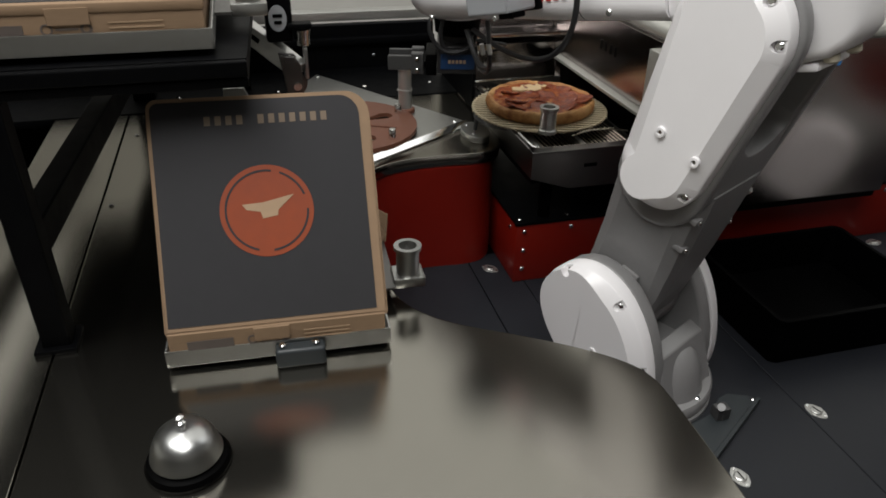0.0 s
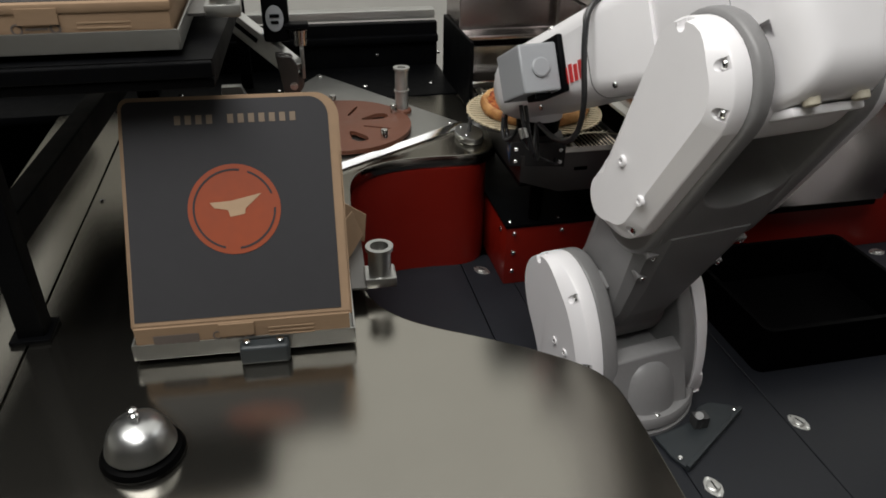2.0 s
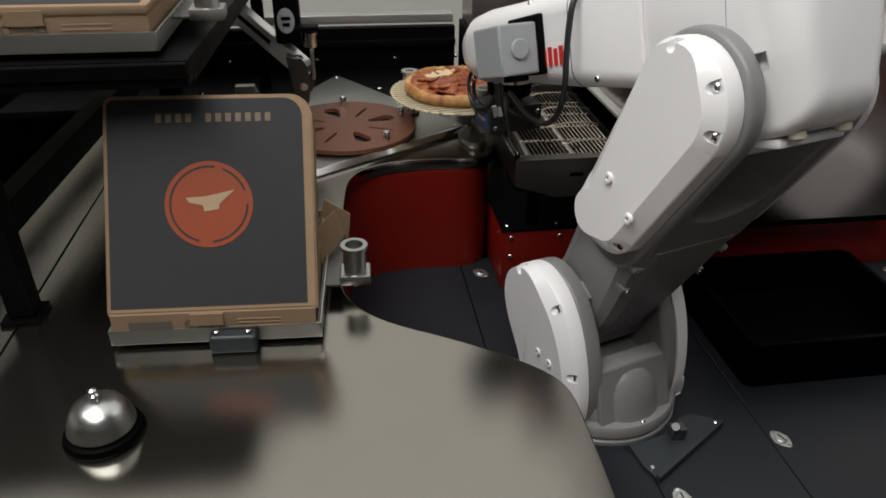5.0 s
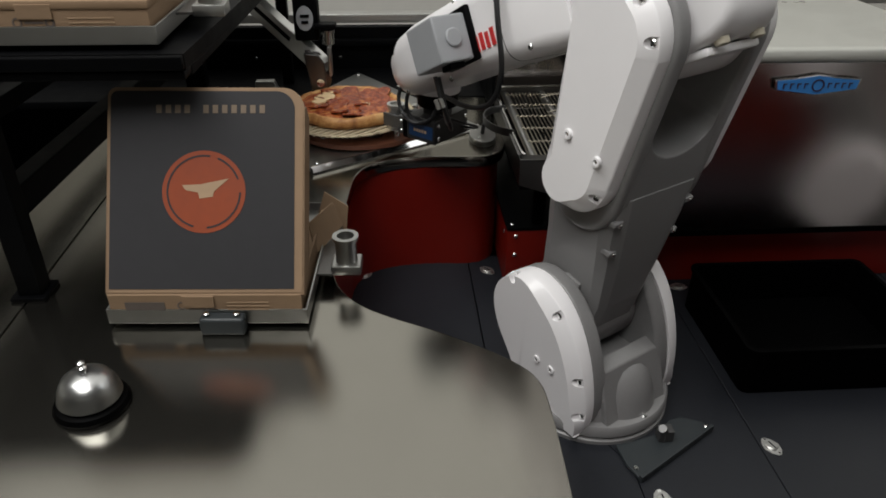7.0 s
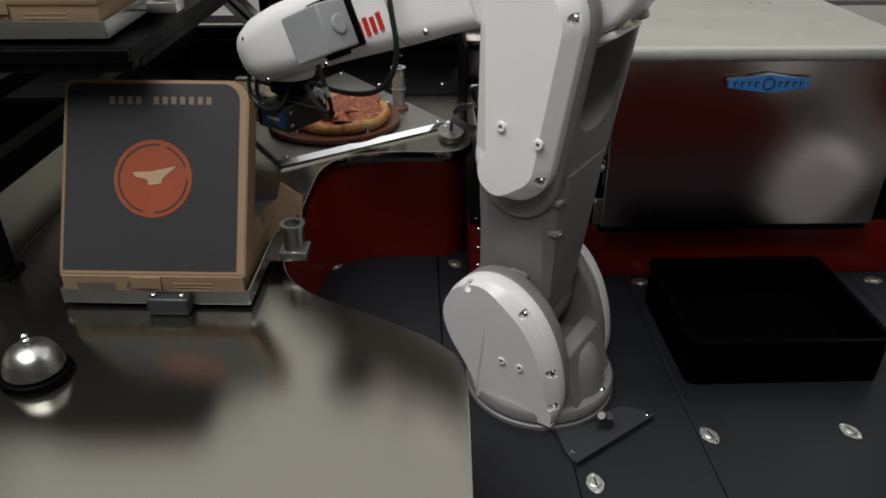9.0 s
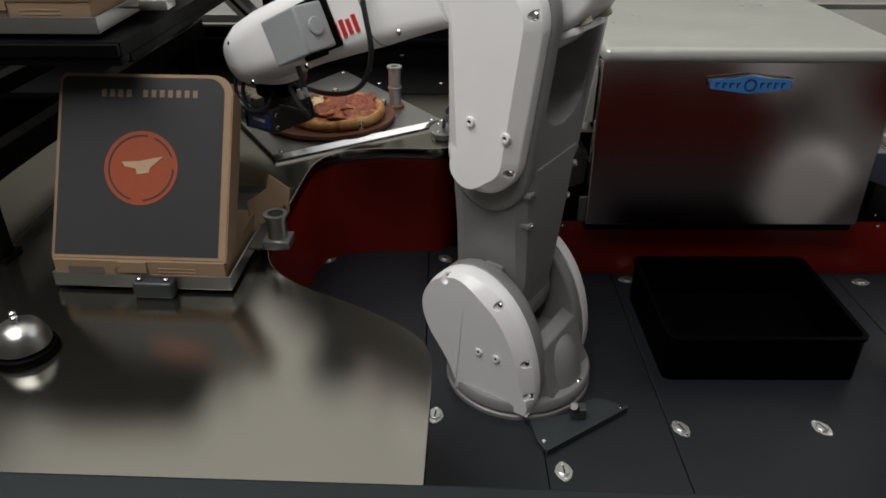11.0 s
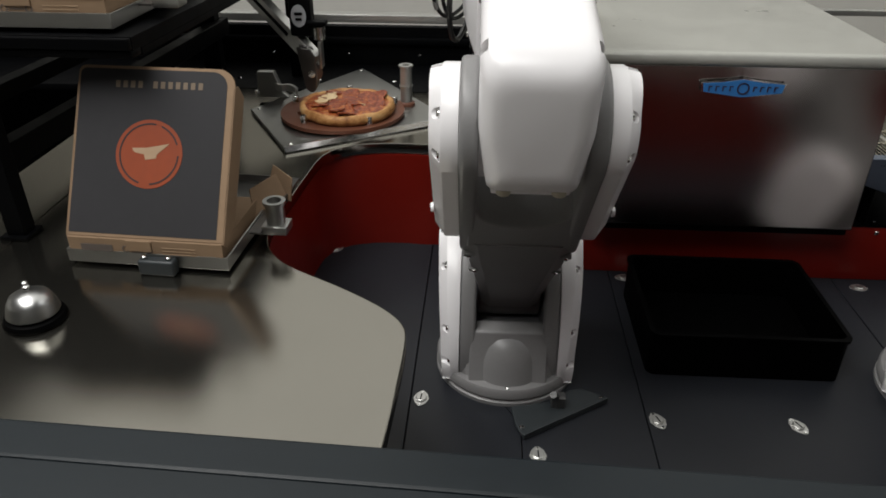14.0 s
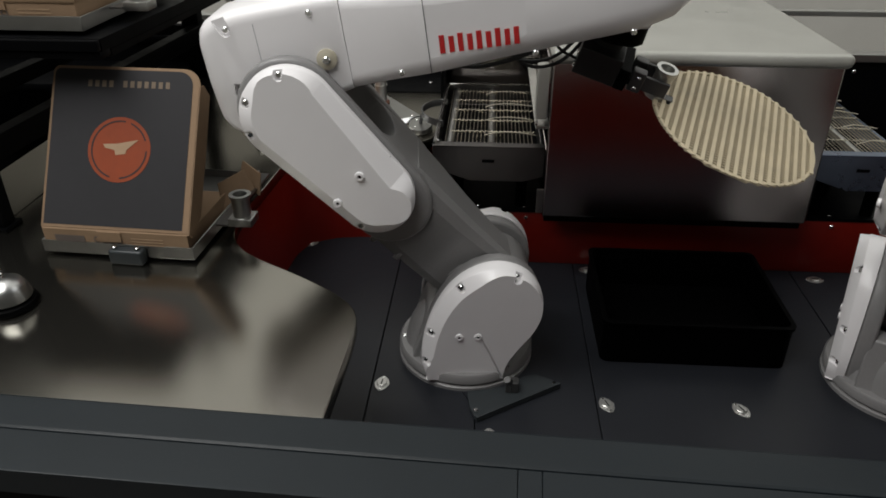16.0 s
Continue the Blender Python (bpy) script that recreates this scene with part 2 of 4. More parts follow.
def setting(name, bm, mat, label="", smooth=True):
    return tagged(part(name, bm, mat, None, label, smooth), kind="structure")


def at(x, y, z):
    return Matrix.Translation((x, y, z))


COUNTER, DECK_Z = 0.895, 0.66

# ---- closing room ----
setting("floor", block(-4, 5, -4, 6, -0.1, 0.0), FLOOR, "plain grey room floor")
setting("wall_north", block(-4, 5, 6.0, 6.1, 0.0, 3.2), WALL, "plain pale room wall")
setting("wall_south", block(-4, 5, -4.1, -4.0, 0.0, 3.2), WALL, "plain pale room wall")
setting("wall_east", block(5, 5.1, -4, 6, 0.0, 3.2), WALL, "plain pale room wall")
setting("wall_west", block(-4.1, -4, -4, 6, 0.0, 3.2), WALL, "plain pale room wall")
setting("ceiling", block(-4, 5, -4, 6, 3.2, 3.3), CEILING, "plain grey ceiling")

# ---- deck ----
deck = setting("deck", block(-1.6, 2.3, 0.1, 1.7, 0.002, DECK_Z - 0.006), BLACK_PLASTIC, "dark base under the deck panels")
for x0, x1, y0, y1 in ((0.12, 0.374, 0.22, 1.2), (0.747, 1.2, 0.19, 1.2), (1.202, 2.2, 0.16, 1.2)):
    part("deck_panel", block(x0, x1, y0, y1, DECK_Z - 0.006, DECK_Z, 0.0015), DECK, deck, smooth=False)

for q in ([(0.376, 0.22), (0.549, 0.22), (0.549, 0.62), (0.459, 0.78), (0.459, 1.2), (0.376, 1.2)], [(0.551, 0.22), (0.745, 0.22), (0.745, 1.2), (0.461, 1.2), (0.461, 0.78), (0.551, 0.62)]):
    part("deck_panel", prism(q, DECK_Z - 0.006, DECK_Z), DECK, deck, smooth=False)

# ---- steel counter ----
EDGE = [(0.38, 0.27), (0.384, 0.338), (0.39, 0.5), (0.385, 0.545), (0.358, 0.578), (0.315, 0.611), (0.265, 0.643), (0.213, 0.672), (0.175, 0.701), (0.15, 0.738),
        (0.139, 0.783), (0.138, 0.83), (0.145, 0.93), (0.153, 1.06), (0.16, 1.105), (0.178, 1.14), (0.21, 1.164), (0.26, 1.178), (0.322, 1.181), (0.385, 1.175),
        (0.42, 1.185), (0.442, 1.215), (0.45, 1.26), (0.452, 1.3), (0.452, 1.52)]
BACK = [(-0.25, 1.52), (-0.25, 0.296)]


def eased(pts, rounds=2):
    for _ in range(rounds):
        out = [pts[0]]
        for p, q in zip(pts, pts[1:]):
            out += [(p[0] * 0.75 + q[0] * 0.25, p[1] * 0.75 + q[1] * 0.25), (p[0] * 0.25 + q[0] * 0.75, p[1] * 0.25 + q[1] * 0.75)]
        pts = out + [pts[-1]]
    return pts


RIM = eased(EDGE)
counter = thing("steel_counter", "brushed stainless steel counter with a curved cut-out edge", "counter")
part("worktop", prism(RIM + BACK, COUNTER - 0.022, COUNTER, bevel=0.0015, seg=2, angle=1.2), STEEL, counter)
part("side_worktop", block(-0.39, -0.252, 0.32, 1.52, COUNTER - 0.022, COUNTER, 0.001), STEEL, counter)
part("apron", prism([(x - 0.012, y - 0.002) for x, y in RIM[28:-6]] + [(x - 0.02, y + 0.004) for x, y in RIM[28:-6]][::-1], DECK_Z, COUNTER - 0.024), RED, counter, "dark red painted panel under the worktop")
part("inner_support", prism([(x - 0.07, y - 0.012) for x, y in RIM[2:31]] + [(x - 0.08, y - 0.02) for x, y in RIM[2:31]][::-1], DECK_Z, COUNTER - 0.024), BLACK, counter)
for x, y in ((-0.235, 0.76), (-0.235, 1.1), (-0.225, 1.4)):
    part("screw", lathe([(0.004, 0), (0.004, 0.002), (0.002, 0.003)], 10), CHROME, counter).matrix_basis = at(x, y, COUNTER)

# ---- front ledge ----
ledge = thing("front_ledge", "dark grey painted ledge along the front of the deck", "ledge", pose(0.395, 0.259, 0, 0, 0, -2.2))
part("top_board", block(-1.7, 2.3, -0.046, 0.0, 0.945, 0.97, 0.004), LEDGE, ledge)
part("lower_board", block(-1.7, 0.2, -0.096, -0.0462, 0.94, 0.9692, 0.0012), LEDGE, ledge)
part("lower_board", block(0.2218, 2.3, -0.105, -0.0463, 0.94, 0.9692, 0.0012), LEDGE, ledge)
part("joint_piece", block(0.2003, 0.2215, -0.1, -0.0461, 0.94, 0.9688, 0.001), LEDGE, ledge)
part("front_panel", block(-1.7, 2.3, -0.09, -0.08, 0.002, 0.94), BLACK, ledge)
part("inner_panel", block(0.0, 1.8, -0.03, -0.016, DECK_Z, 0.945), RED, ledge, "dark red inner panel")

# ---- red plinth under the oven ----
plinth = thing("red_plinth", "dark red plinth with a black top plate and screws", "plinth")
part("body", block(0.437, 2.2, 1.088, 1.62, DECK_Z, 0.782, 0.002), RED, plinth)
part("top_plate", block(0.435, 2.2, 1.086, 1.62, 0.782, 0.788, 0.001), BLACK, plinth, "black top plate")
screw = lathe([(0.0045, 0), (0.0045, 0.0015), (0.003, 0.003), (0.0015, 0.003)], 10)
screw_mesh = mesh_of("screw", screw, CHROME)


def screw_at(parent, x, y, z, rx=0, ry=0, rz=0, size=1.0):
    o = new("screw", screw_mesh)
    o.parent = parent
    o.matrix_basis = pose(x, y, z, rx, ry, rz) @ Matrix.Diagonal((size, size, size, 1))
    return o


for x in (0.452, 0.545, 0.64, 0.9, 1.06, 1.26, 1.45):
    screw_at(plinth, x, 1.087, 0.77, 90)
    screw_at(plinth, x - 0.005, 1.1, 0.788)
for z in (0.69, 0.73):
    screw_at(plinth, 0.452, 1.087, z, 90)
for y in (1.12, 1.25, 1.4):
    screw_at(plinth, 0.4365, y, 0.765, 0, -90)

# ---- deck fasteners ----
FAST = thing("deck_fastener", "bright quarter-turn fastener with a diamond plate on the deck", "fastener", at(0.7625, 0.643, DECK_Z), "deck fasteners")
part("plate", prism([(-0.0178, 0.0025), (-0.011, 0.009), (0, 0.013), (0.011, 0.009), (0.0178, 0.0025), (0.0178, -0.0025), (0.011, -0.009), (0, -0.013), (-0.011, -0.009), (-0.0178, -0.0025)], 0, 0.0015, bevel=0.0005), ALU, FAST)
part("stud", lathe([(0.009, 0.0015), (0.009, 0.0035), (0.0075, 0.0045)], 18), ALU, FAST)
part("slot", block(-0.007, 0.007, -0.001, 0.001, 0.0045, 0.0049), BLACK, FAST)
part("rivet", rod((-0.0145, 0, 0.001), (-0.0145, 0, 0.0025), 0.002, 8), CHROME, FAST)
part("rivet", rod((0.0145, 0, 0.001), (0.0145, 0, 0.0025), 0.002, 8), CHROME, FAST)
FAST.matrix_basis = pose(0.7625, 0.643, DECK_Z, 0, 0, -70)
for x, y, a in ((0.3917, 0.671, 84), (0.9763, 0.6444, -64), (0.5731, 0.5587, -88), (0.1627, 1.1383, 30), (0.4097, 1.1434, -50), (0.7754, 1.0627, 0), (1.2434, 1.0555, 0), (1.46, 0.66, -50)):
    copy_thing(FAST, pose(x, y, DECK_Z, 0, 0, a))

# ---- oven with its conveyor ----
oven = thing("conveyor_oven", "stainless steel conveyor oven with a pale top and a blue badge", "oven")
part("body", merged(block(0.672, 1.172, 1.057, 1.6, 0.80, 0.915, 0.003), block(0.672, 1.172, 1.042, 1.6, 1.0, 1.112, 0.003), block(0.675, 1.17, 1.06, 1.08, 0.9, 1.02), block(0.675, 1.17, 1.49, 1.6, 0.9, 1.02)), OVEN_STEEL, oven)
part("front_door", prism([(1.032, 1.111), (1.048, 1.111), (1.04, 0.806), (1.024, 0.806)], 0.668, 1.176, "x", 0.003, 3), OVEN_STEEL, oven, "mirror-like steel front door")
part("top_cover", block(0.664, 1.18, 1.008, 1.62, 1.112, 1.137, 0.011, 4), OVEN_TOP, oven, "pale painted top cover")
part("sill", block(0.672, 1.172, 1.035, 1.06, 0.79, 0.804), BLACK, oven)
part("foot", rod((0.72, 1.1, 0.788), (0.72, 1.1, 0.802), 0.02, 16), BLACK_PLASTIC, oven)
part("foot", rod((1.12, 1.1, 0.788), (1.12, 1.1, 0.802), 0.02, 16), BLACK_PLASTIC, oven)
part("foot", rod((0.72, 1.5, 0.788), (0.72, 1.5, 0.802), 0.02, 16), BLACK_PLASTIC, oven)
part("foot", rod((1.12, 1.5, 0.788), (1.12, 1.5, 0.802), 0.02, 16), BLACK_PLASTIC, oven)
badge = part("badge", prism([(0.846, 1.084), (0.885, 1.087), (0.918, 1.092), (0.952, 1.087), (0.991, 1.084), (0.988, 1.066), (0.918, 1.057), (0.849, 1.066)], 1.0215, 1.0275, "y", 0.0012), CHROME, oven, "blue badge with a chrome rim")
part("enamel", prism([(0.85, 1.082), (0.886, 1.0848), (0.918, 1.0896), (0.951, 1.0848), (0.987, 1.082), (0.9845, 1.0678), (0.918, 1.0593), (0.8525, 1.0678)], 1.0198, 1.0218, "y"), BLUE, badge)
part("emblem_ring", lathe([(0.0105, 0), (0.0105, 0.001), (0.0082, 0.001), (0.0082, 0)], 24, False), BADGE_INK, badge).matrix_basis = pose(0.918, 1.0195, 1.0745, 90)
for i in range(4):
    for x in (0.8595 + i * 0.0118, 0.9345 + i * 0.0118):
        part("mark", merged(block(x, x + 0.0022, 1.0188, 1.0199, 1.0695, 1.0785), block(x + 0.0022, x + 0.0065, 1.0188, 1.0199, 1.0765, 1.0785)), BADGE_INK, badge)
# side guard over the belt opening
guard = part("side_guard", prism([(1.05, 1.11), (1.5, 1.11), (1.5, 0.985), (1.12, 0.985), (1.05, 1.0)], 0.662, 0.671, "x", 0.001), OVEN_STEEL, oven, "slotted steel guard over the belt opening")
for k in range(4):
    part("slot", block(0.6605, 0.6625, 1.22 + k * 0.02, 1.225 + k * 0.02, 1.045, 1.062), BLACK, guard)
part("guard_lip", block(0.645, 0.67, 1.05, 1.48, 0.978, 0.984, 0.001), OVEN_TOP, oven)
part("hinge_plate", block(0.643, 0.664, 1.035, 1.075, 1.002, 1.1, 0.002), OVEN_TOP, oven, "pale hinge plate")
for z in (0.99, 1.05):
    screw_at(oven, 0.648, 1.05, z, 0, -90, 0, 1.3)
part("latch", block(0.655, 0.668, 1.03, 1.036, 0.81, 0.86, 0.001), STEEL_SHEET, oven)


def belt(name, x0, x1, mat_tray):
    c = thing(name, "steel wire conveyor belt in a sheet-metal tray beside the oven", "conveyor", group="conveyors")
    part("front_rail", prism([(x0, 0.932), (x1, 0.932), (x1, 0.872), (x1 - 0.04, 0.86), (x0 + 0.075, 0.86), (x0, 0.885)], 1.066, 1.074, "y", 0.001), mat_tray, c)
    part("front_flange", block(x0, x1, 1.066, 1.088, 0.929, 0.934, 0.001), mat_tray, c)
    part("slot", block((x0 + x1) / 2 - 0.012, (x0 + x1) / 2 + 0.012, 1.0645, 1.067, 0.9, 0.906), BLACK, c)
    part("end_rail", block(x0, x0 + 0.006, 1.07, 1.475, 0.885, 0.934, 0.001), mat_tray, c)
    part("end_rail", block(x1 - 0.006, x1, 1.09, 1.475, 0.885, 0.92, 0.001), mat_tray, c)
    part("back_rail", block(x0, x1, 1.468, 1.476, 0.885, 0.934, 0.001), mat_tray, c)
    part("bottom_pan", block(x0 + 0.004, x1 - 0.004, 1.075, 1.47, 0.872, 0.884), BLACK, c)
    for y in (1.11, 1.42):
        part("leg", rod((x0 + 0.05, y, 0.788), (x0 + 0.05, y, 0.875), 0.012, 14), BLACK_PLASTIC, c)
        part("leg", rod((x1 - 0.04, y, 0.788), (x1 - 0.04, y, 0.875), 0.012, 14), BLACK_PLASTIC, c)
    for x in (x0 + 0.032, (x0 + x1) / 2 + 0.005):
        part("roller", rod((x, 1.085, 0.918), (x, 1.465, 0.918), 0.008, 14), STEEL_SHEET, c)
    for k in range(6):
        y = 1.1 + k * 0.068
        part("chain_link", merged(*[tube([(x0 + 0.03 + j * 0.01, y - 0.0015, 0.925), (x0 + 0.035 + j * 0.01, y + 0.0015, 0.928), (x0 + 0.04 + j * 0.01, y - 0.0015, 0.925)], 0.0012, 4, 1) for j in range(int((x1 - x0 - 0.04) / 0.01))]), WIRE, c)
    wires = []
    for j in range(int((x1 - x0 - 0.03) / 0.008)):
        x = x0 + 0.022 + j * 0.008
        wires.append(rod((x, 1.09, 0.924), (x, 1.46, 0.924), 0.0011, 5))
    tagged(part("wire_belt", merged(*wires), WIRE, c), kind="stuff")
    for k in range(4):
        y = 1.13 + k * 0.09
        part("guide_wire", tube([(x0 + 0.1, y, 0.932), (x0 + 0.13, y + 0.006, 0.938), (x1 - 0.05, y + 0.006, 0.938), (x1 - 0.01, y, 0.934)], 0.0013, 6, 1), WIRE, c)
    part("rim_wire", tube([(x0 + 0.012, 1.08, 0.937), (x0 + 0.006, 1.09, 0.937), (x0 + 0.006, 1.45, 0.937), (x0 + 0.016, 1.465, 0.937), (x1 - 0.02, 1.465, 0.937)], 0.0025, 6, 2), CHROME, c)
    return c


belt("outfeed_conveyor", 0.447, 0.668, DARK_STEEL)
tagged(belt("infeed_conveyor", 1.182, 1.372, BLUE_STEEL), "steel wire conveyor belt in a blue-grey tray beside the oven")

# strap stop at the end of the belt
stop = thing("strap_stop", "bent steel strap on a round foot beside the conveyor", "bracket")
part("foot", prism([(0.405 + 0.026 * math.cos(a), 1.262 + 0.045 * math.sin(a)) for a in [radians(15 * k) for k in range(24)]], COUNTER + 0.0005, 0.907, bevel=0.001), STEEL_SHEET, stop)
sweep = [(0.458, 1.335), (0.425, 1.322), (0.408, 1.29), (0.406, 1.262), (0.412, 1.235), (0.43, 1.205), (0.458, 1.19)]
sweep = eased(sweep, 2)
part("strap", prism([(x, y) for x, y in sweep] + [(x + 0.0025, y) for x, y in sweep[::-1]], 0.926, 0.941), DARK_METAL, stop)
part("strap_leg", rod((0.405, 1.262, 0.907), (0.407, 1.262, 0.927), 0.004, 10), DARK_METAL, stop)
for y in (1.24, 1.285):
    screw_at(stop, 0.395, y, 0.907, 0, 0, 0, 0.7)

# exhaust hood behind the belt
hood = thing("exhaust_hood", "dark brushed steel hood box with a folded lip", "hood")
part("shell", prism([(1.5, 0.925), (1.5, 1.005), (1.478, 1.025), (1.478, 1.034), (1.53, 1.034), (1.545, 1.34), (1.66, 1.34), (1.66, 0.925)], 0.447, 0.668, "x", 0.002), OVEN_STEEL, hood)
part("notice", block(0.475, 0.53, 1.536, 1.541, 1.07, 1.13), BLACK, hood, "black notice with unreadable lines").matrix_basis = Matrix.Identity(4)
for k in range(4):
    part("text_bar", block(0.481, 0.522 - 0.005 * (k % 2), 1.5345, 1.5365, 1.118 - k * 0.01, 1.121 - k * 0.01), PRINT_TAN, hood)
side = thing("hood_panel", "dark grey ribbed panel beside the hood", "panel")
part("panel", block(0.44, 0.447, 1.4, 1.66, 0.9, 1.04, 0.001), BLACK, side)

back = thing("dark_partition", "black screwed partition with a grey top rail behind the infeed belt", "partition")
part("panel", block(1.19, 1.9, 1.5, 1.52, 0.788, 0.998, 0.002), BLACK, back)
part("top_rail", block(1.18, 1.9, 1.492, 1.53, 0.998, 1.018, 0.003), STEEL_SHEET, back, "grey folded top rail")
for x in (1.24, 1.42, 1.6):
    screw_at(back, x, 1.4995, 0.975, 90, 0, 0, 1.2)
part("side_strip", block(1.1725, 1.178, 1.07, 1.1, 0.9, 1.105, 0.001), BLUE_STEEL, oven, "blue protective film on the side edge")

# ---- back rail of the cell ----
rail = thing("back_rail", "black rail wall with an aluminium top strip", "rail")
part("shelf", block(-1.6, 0.447, 1.522, 1.757, 0.88, 0.897, 0.002), BLACK, rail)
part("panel", block(-1.6, 0.447, 1.76, 1.785, 0.002, 1.0, 0.002), BLACK, rail)
part("step", block(-1.6, 0.447, 1.745, 1.8, 0.955, 0.972, 0.003), BLACK, rail)
part("top_strip", block(-1.6, 0.447, 1.79, 1.83, 1.002, 1.024, 0.003), ALU, rail, "aluminium top strip")
for x in (-0.16, 0.05, 0.245, 0.4):
    screw_at(rail, x, 1.6, 0.897, 0, 0, 0, 1.3)
    screw_at(rail, x + 0.05, 1.759, 0.925, 90, 0, 0, 1.0)
setting("backdrop", block(-3.0, 4.2, 3.6, 3.64, 0.0, 2.4), WALL, "pale wall behind the cell")
frame_r = thing("rear_frame", "aluminium window frame behind the oven", "frame")
part("frame_bar", block(1.2, 2.0, 1.9, 1.93, 1.02, 1.035, 0.002), ALU, frame_r)
part("frame_bar", block(1.2, 2.0, 1.9, 1.93, 1.09, 1.1, 0.002), ALU, frame_r)
part("frame_post", block(1.24, 1.26, 1.87, 1.9, 0.0, 1.35, 0.003), ALU, frame_r)
part("blue_panel", block(1.02, 1.24, 1.9, 1.92, 0.0, 1.11), BLUE_STEEL, frame_r)

# ---- black tray on the deck ----
tray = thing("black_tray", "deep black plastic tray standing on the deck", "tray")
outer = rounded(0.924, 0.883, 0.159, 0.127, 0.015)
inner = rounded(0.924, 0.883, 0.154, 0.122, 0.012)
lip = rounded(0.924, 0.883, 0.162, 0.13, 0.017)
part("body", loft([[(x, y, DECK_Z + 0.001) for x, y in outer], [(x, y, DECK_Z + 0.079) for x, y in outer], [(x, y, DECK_Z + 0.079) for x, y in inner], [(x, y, DECK_Z + 0.006) for x, y in inner]]), BLACK_PLASTIC, tray)
part("rim", loft([[(x, y, DECK_Z + 0.0795) for x, y in inner], [(x, y, DECK_Z + 0.0795) for x, y in lip], [(x, y, DECK_Z + 0.085) for x, y in lip], [(x, y, DECK_Z + 0.085) for x, y in inner], [(x, y, DECK_Z + 0.0795) for x, y in inner]], cap=False), BLACK_PLASTIC, tray)

# ---- turntable station ----
sheet = thing("station_plate", "flat brushed steel plate with a bright front lip on the counter", "plate")
Q = [(0.081, 1.115), (0.403, 1.318), (0.147, 1.695), (-0.055, 1.345)]
part("plate", prism(Q, COUNTER + 0.0005, COUNTER + 0.009, bevel=0.001), STEEL_SHEET, sheet)
d = Vector((0.322, 0.203, 0)).normalized()
n = Vector((d.y, -d.x, 0))
lipq = [Vector((0.081, 1.115, 0)), Vector((0.403, 1.318, 0))]
part("front_lip", loft([[tuple(v + n * a + Vector((0, 0, COUNTER + h))) for a, h in ((0.0085, 0.0005), (0.0085, 0.003), (0.0015, 0.012), (-0.0015, 0.012), (-0.0015, 0.0092), (0.0, 0.0005))] for v in lipq]), CHROME, sheet, "bright folded lip", smooth=False)
for x, y in ((0.09, 1.135), (0.38, 1.318), (0.147, 1.67), (-0.035, 1.345)):
    screw_at(sheet, x, y, COUNTER + 0.009)

table = thing("slotted_turntable", "brown round board with wedge slots and steel pins", "turntable", at(0.163, 1.322, COUNTER + 0.009))
TT = 0.137


def turntable_board():
    bm = bmesh.new()
    n = 96
    slots = []
    for k in range(8):
        a = radians(45 * k + 20)
        w0, w1 = (0.003, 0.004) if k % 2 else (0.006, 0.02)
        p = [(0.05, -w0), (0.085, -w1 * 0.8), (0.1, -w1 * 0.5), (0.102, 0), (0.1, w1 * 0.5), (0.085, w1 * 0.8), (0.05, w0), (0.045, 0)]
        slots.append([(r * math.cos(a) - s * math.sin(a), r * math.sin(a) + s * math.cos(a)) for r, s in p])
    outline = [(TT * math.cos(2 * math.pi * i / n), TT * math.sin(2 * math.pi * i / n)) for i in range(n)]
    for z in (0.004, 0.012):
        edges = []
        for loop in [outline] + slots:
            vs = [bm.verts.new((x, y, z)) for x, y in loop]
            edges += [bm.edges.new((vs[i], vs[(i + 1) % len(vs)])) for i in range(len(vs))]
        bmesh.ops.triangle_fill(bm, edges=edges, use_beauty=True)
    bm.verts.ensure_lookup_table()
    half = len(bm.verts) // 2
    start = 0
    for loop in [outline] + slots:
        m = len(loop)
        for i in range(m):
            a, b = start + i, start + (i + 1) % m
            bm.faces.new((bm.verts[a], bm.verts[b], bm.verts[b + half], bm.verts[a + half]))
        start += m
    bmesh.ops.recalc_face_normals(bm, faces=bm.faces)
    return bm


part("board", turntable_board(), BROWN, table)
part("hub", rod((0, 0, 0), (0, 0, 0.004), 0.04, 24), ALU, table)
for k in range(5):
    a = radians(72 * k - 52)
    part("pin", lathe([(0.007, 0.012), (0.007, 0.029), (0.006, 0.0305)], 14), CHROME, table).matrix_basis = at(0.118 * math.cos(a), 0.118 * math.sin(a), 0)
post = thing("locating_post", "turned aluminium post on a brown foot beside the turntable", "post", at(0.297, 1.402, COUNTER + 0.009))
part("foot", lathe([(0.02, 0), (0.02, 0.006), (0.017, 0.008)], 24), BROWN, post)
part("lower_sleeve", lathe([(0.0135, 0.008), (0.0135, 0.043), (0.0155, 0.044), (0.0155, 0.047)], 24), ALU, post)
part("upper_sleeve", lathe([(0.0135, 0.047), (0.0135, 0.088), (0.0165, 0.089), (0.0165, 0.093), (0.009, 0.093), (0.009, 0.08)], 24), ALU, post)

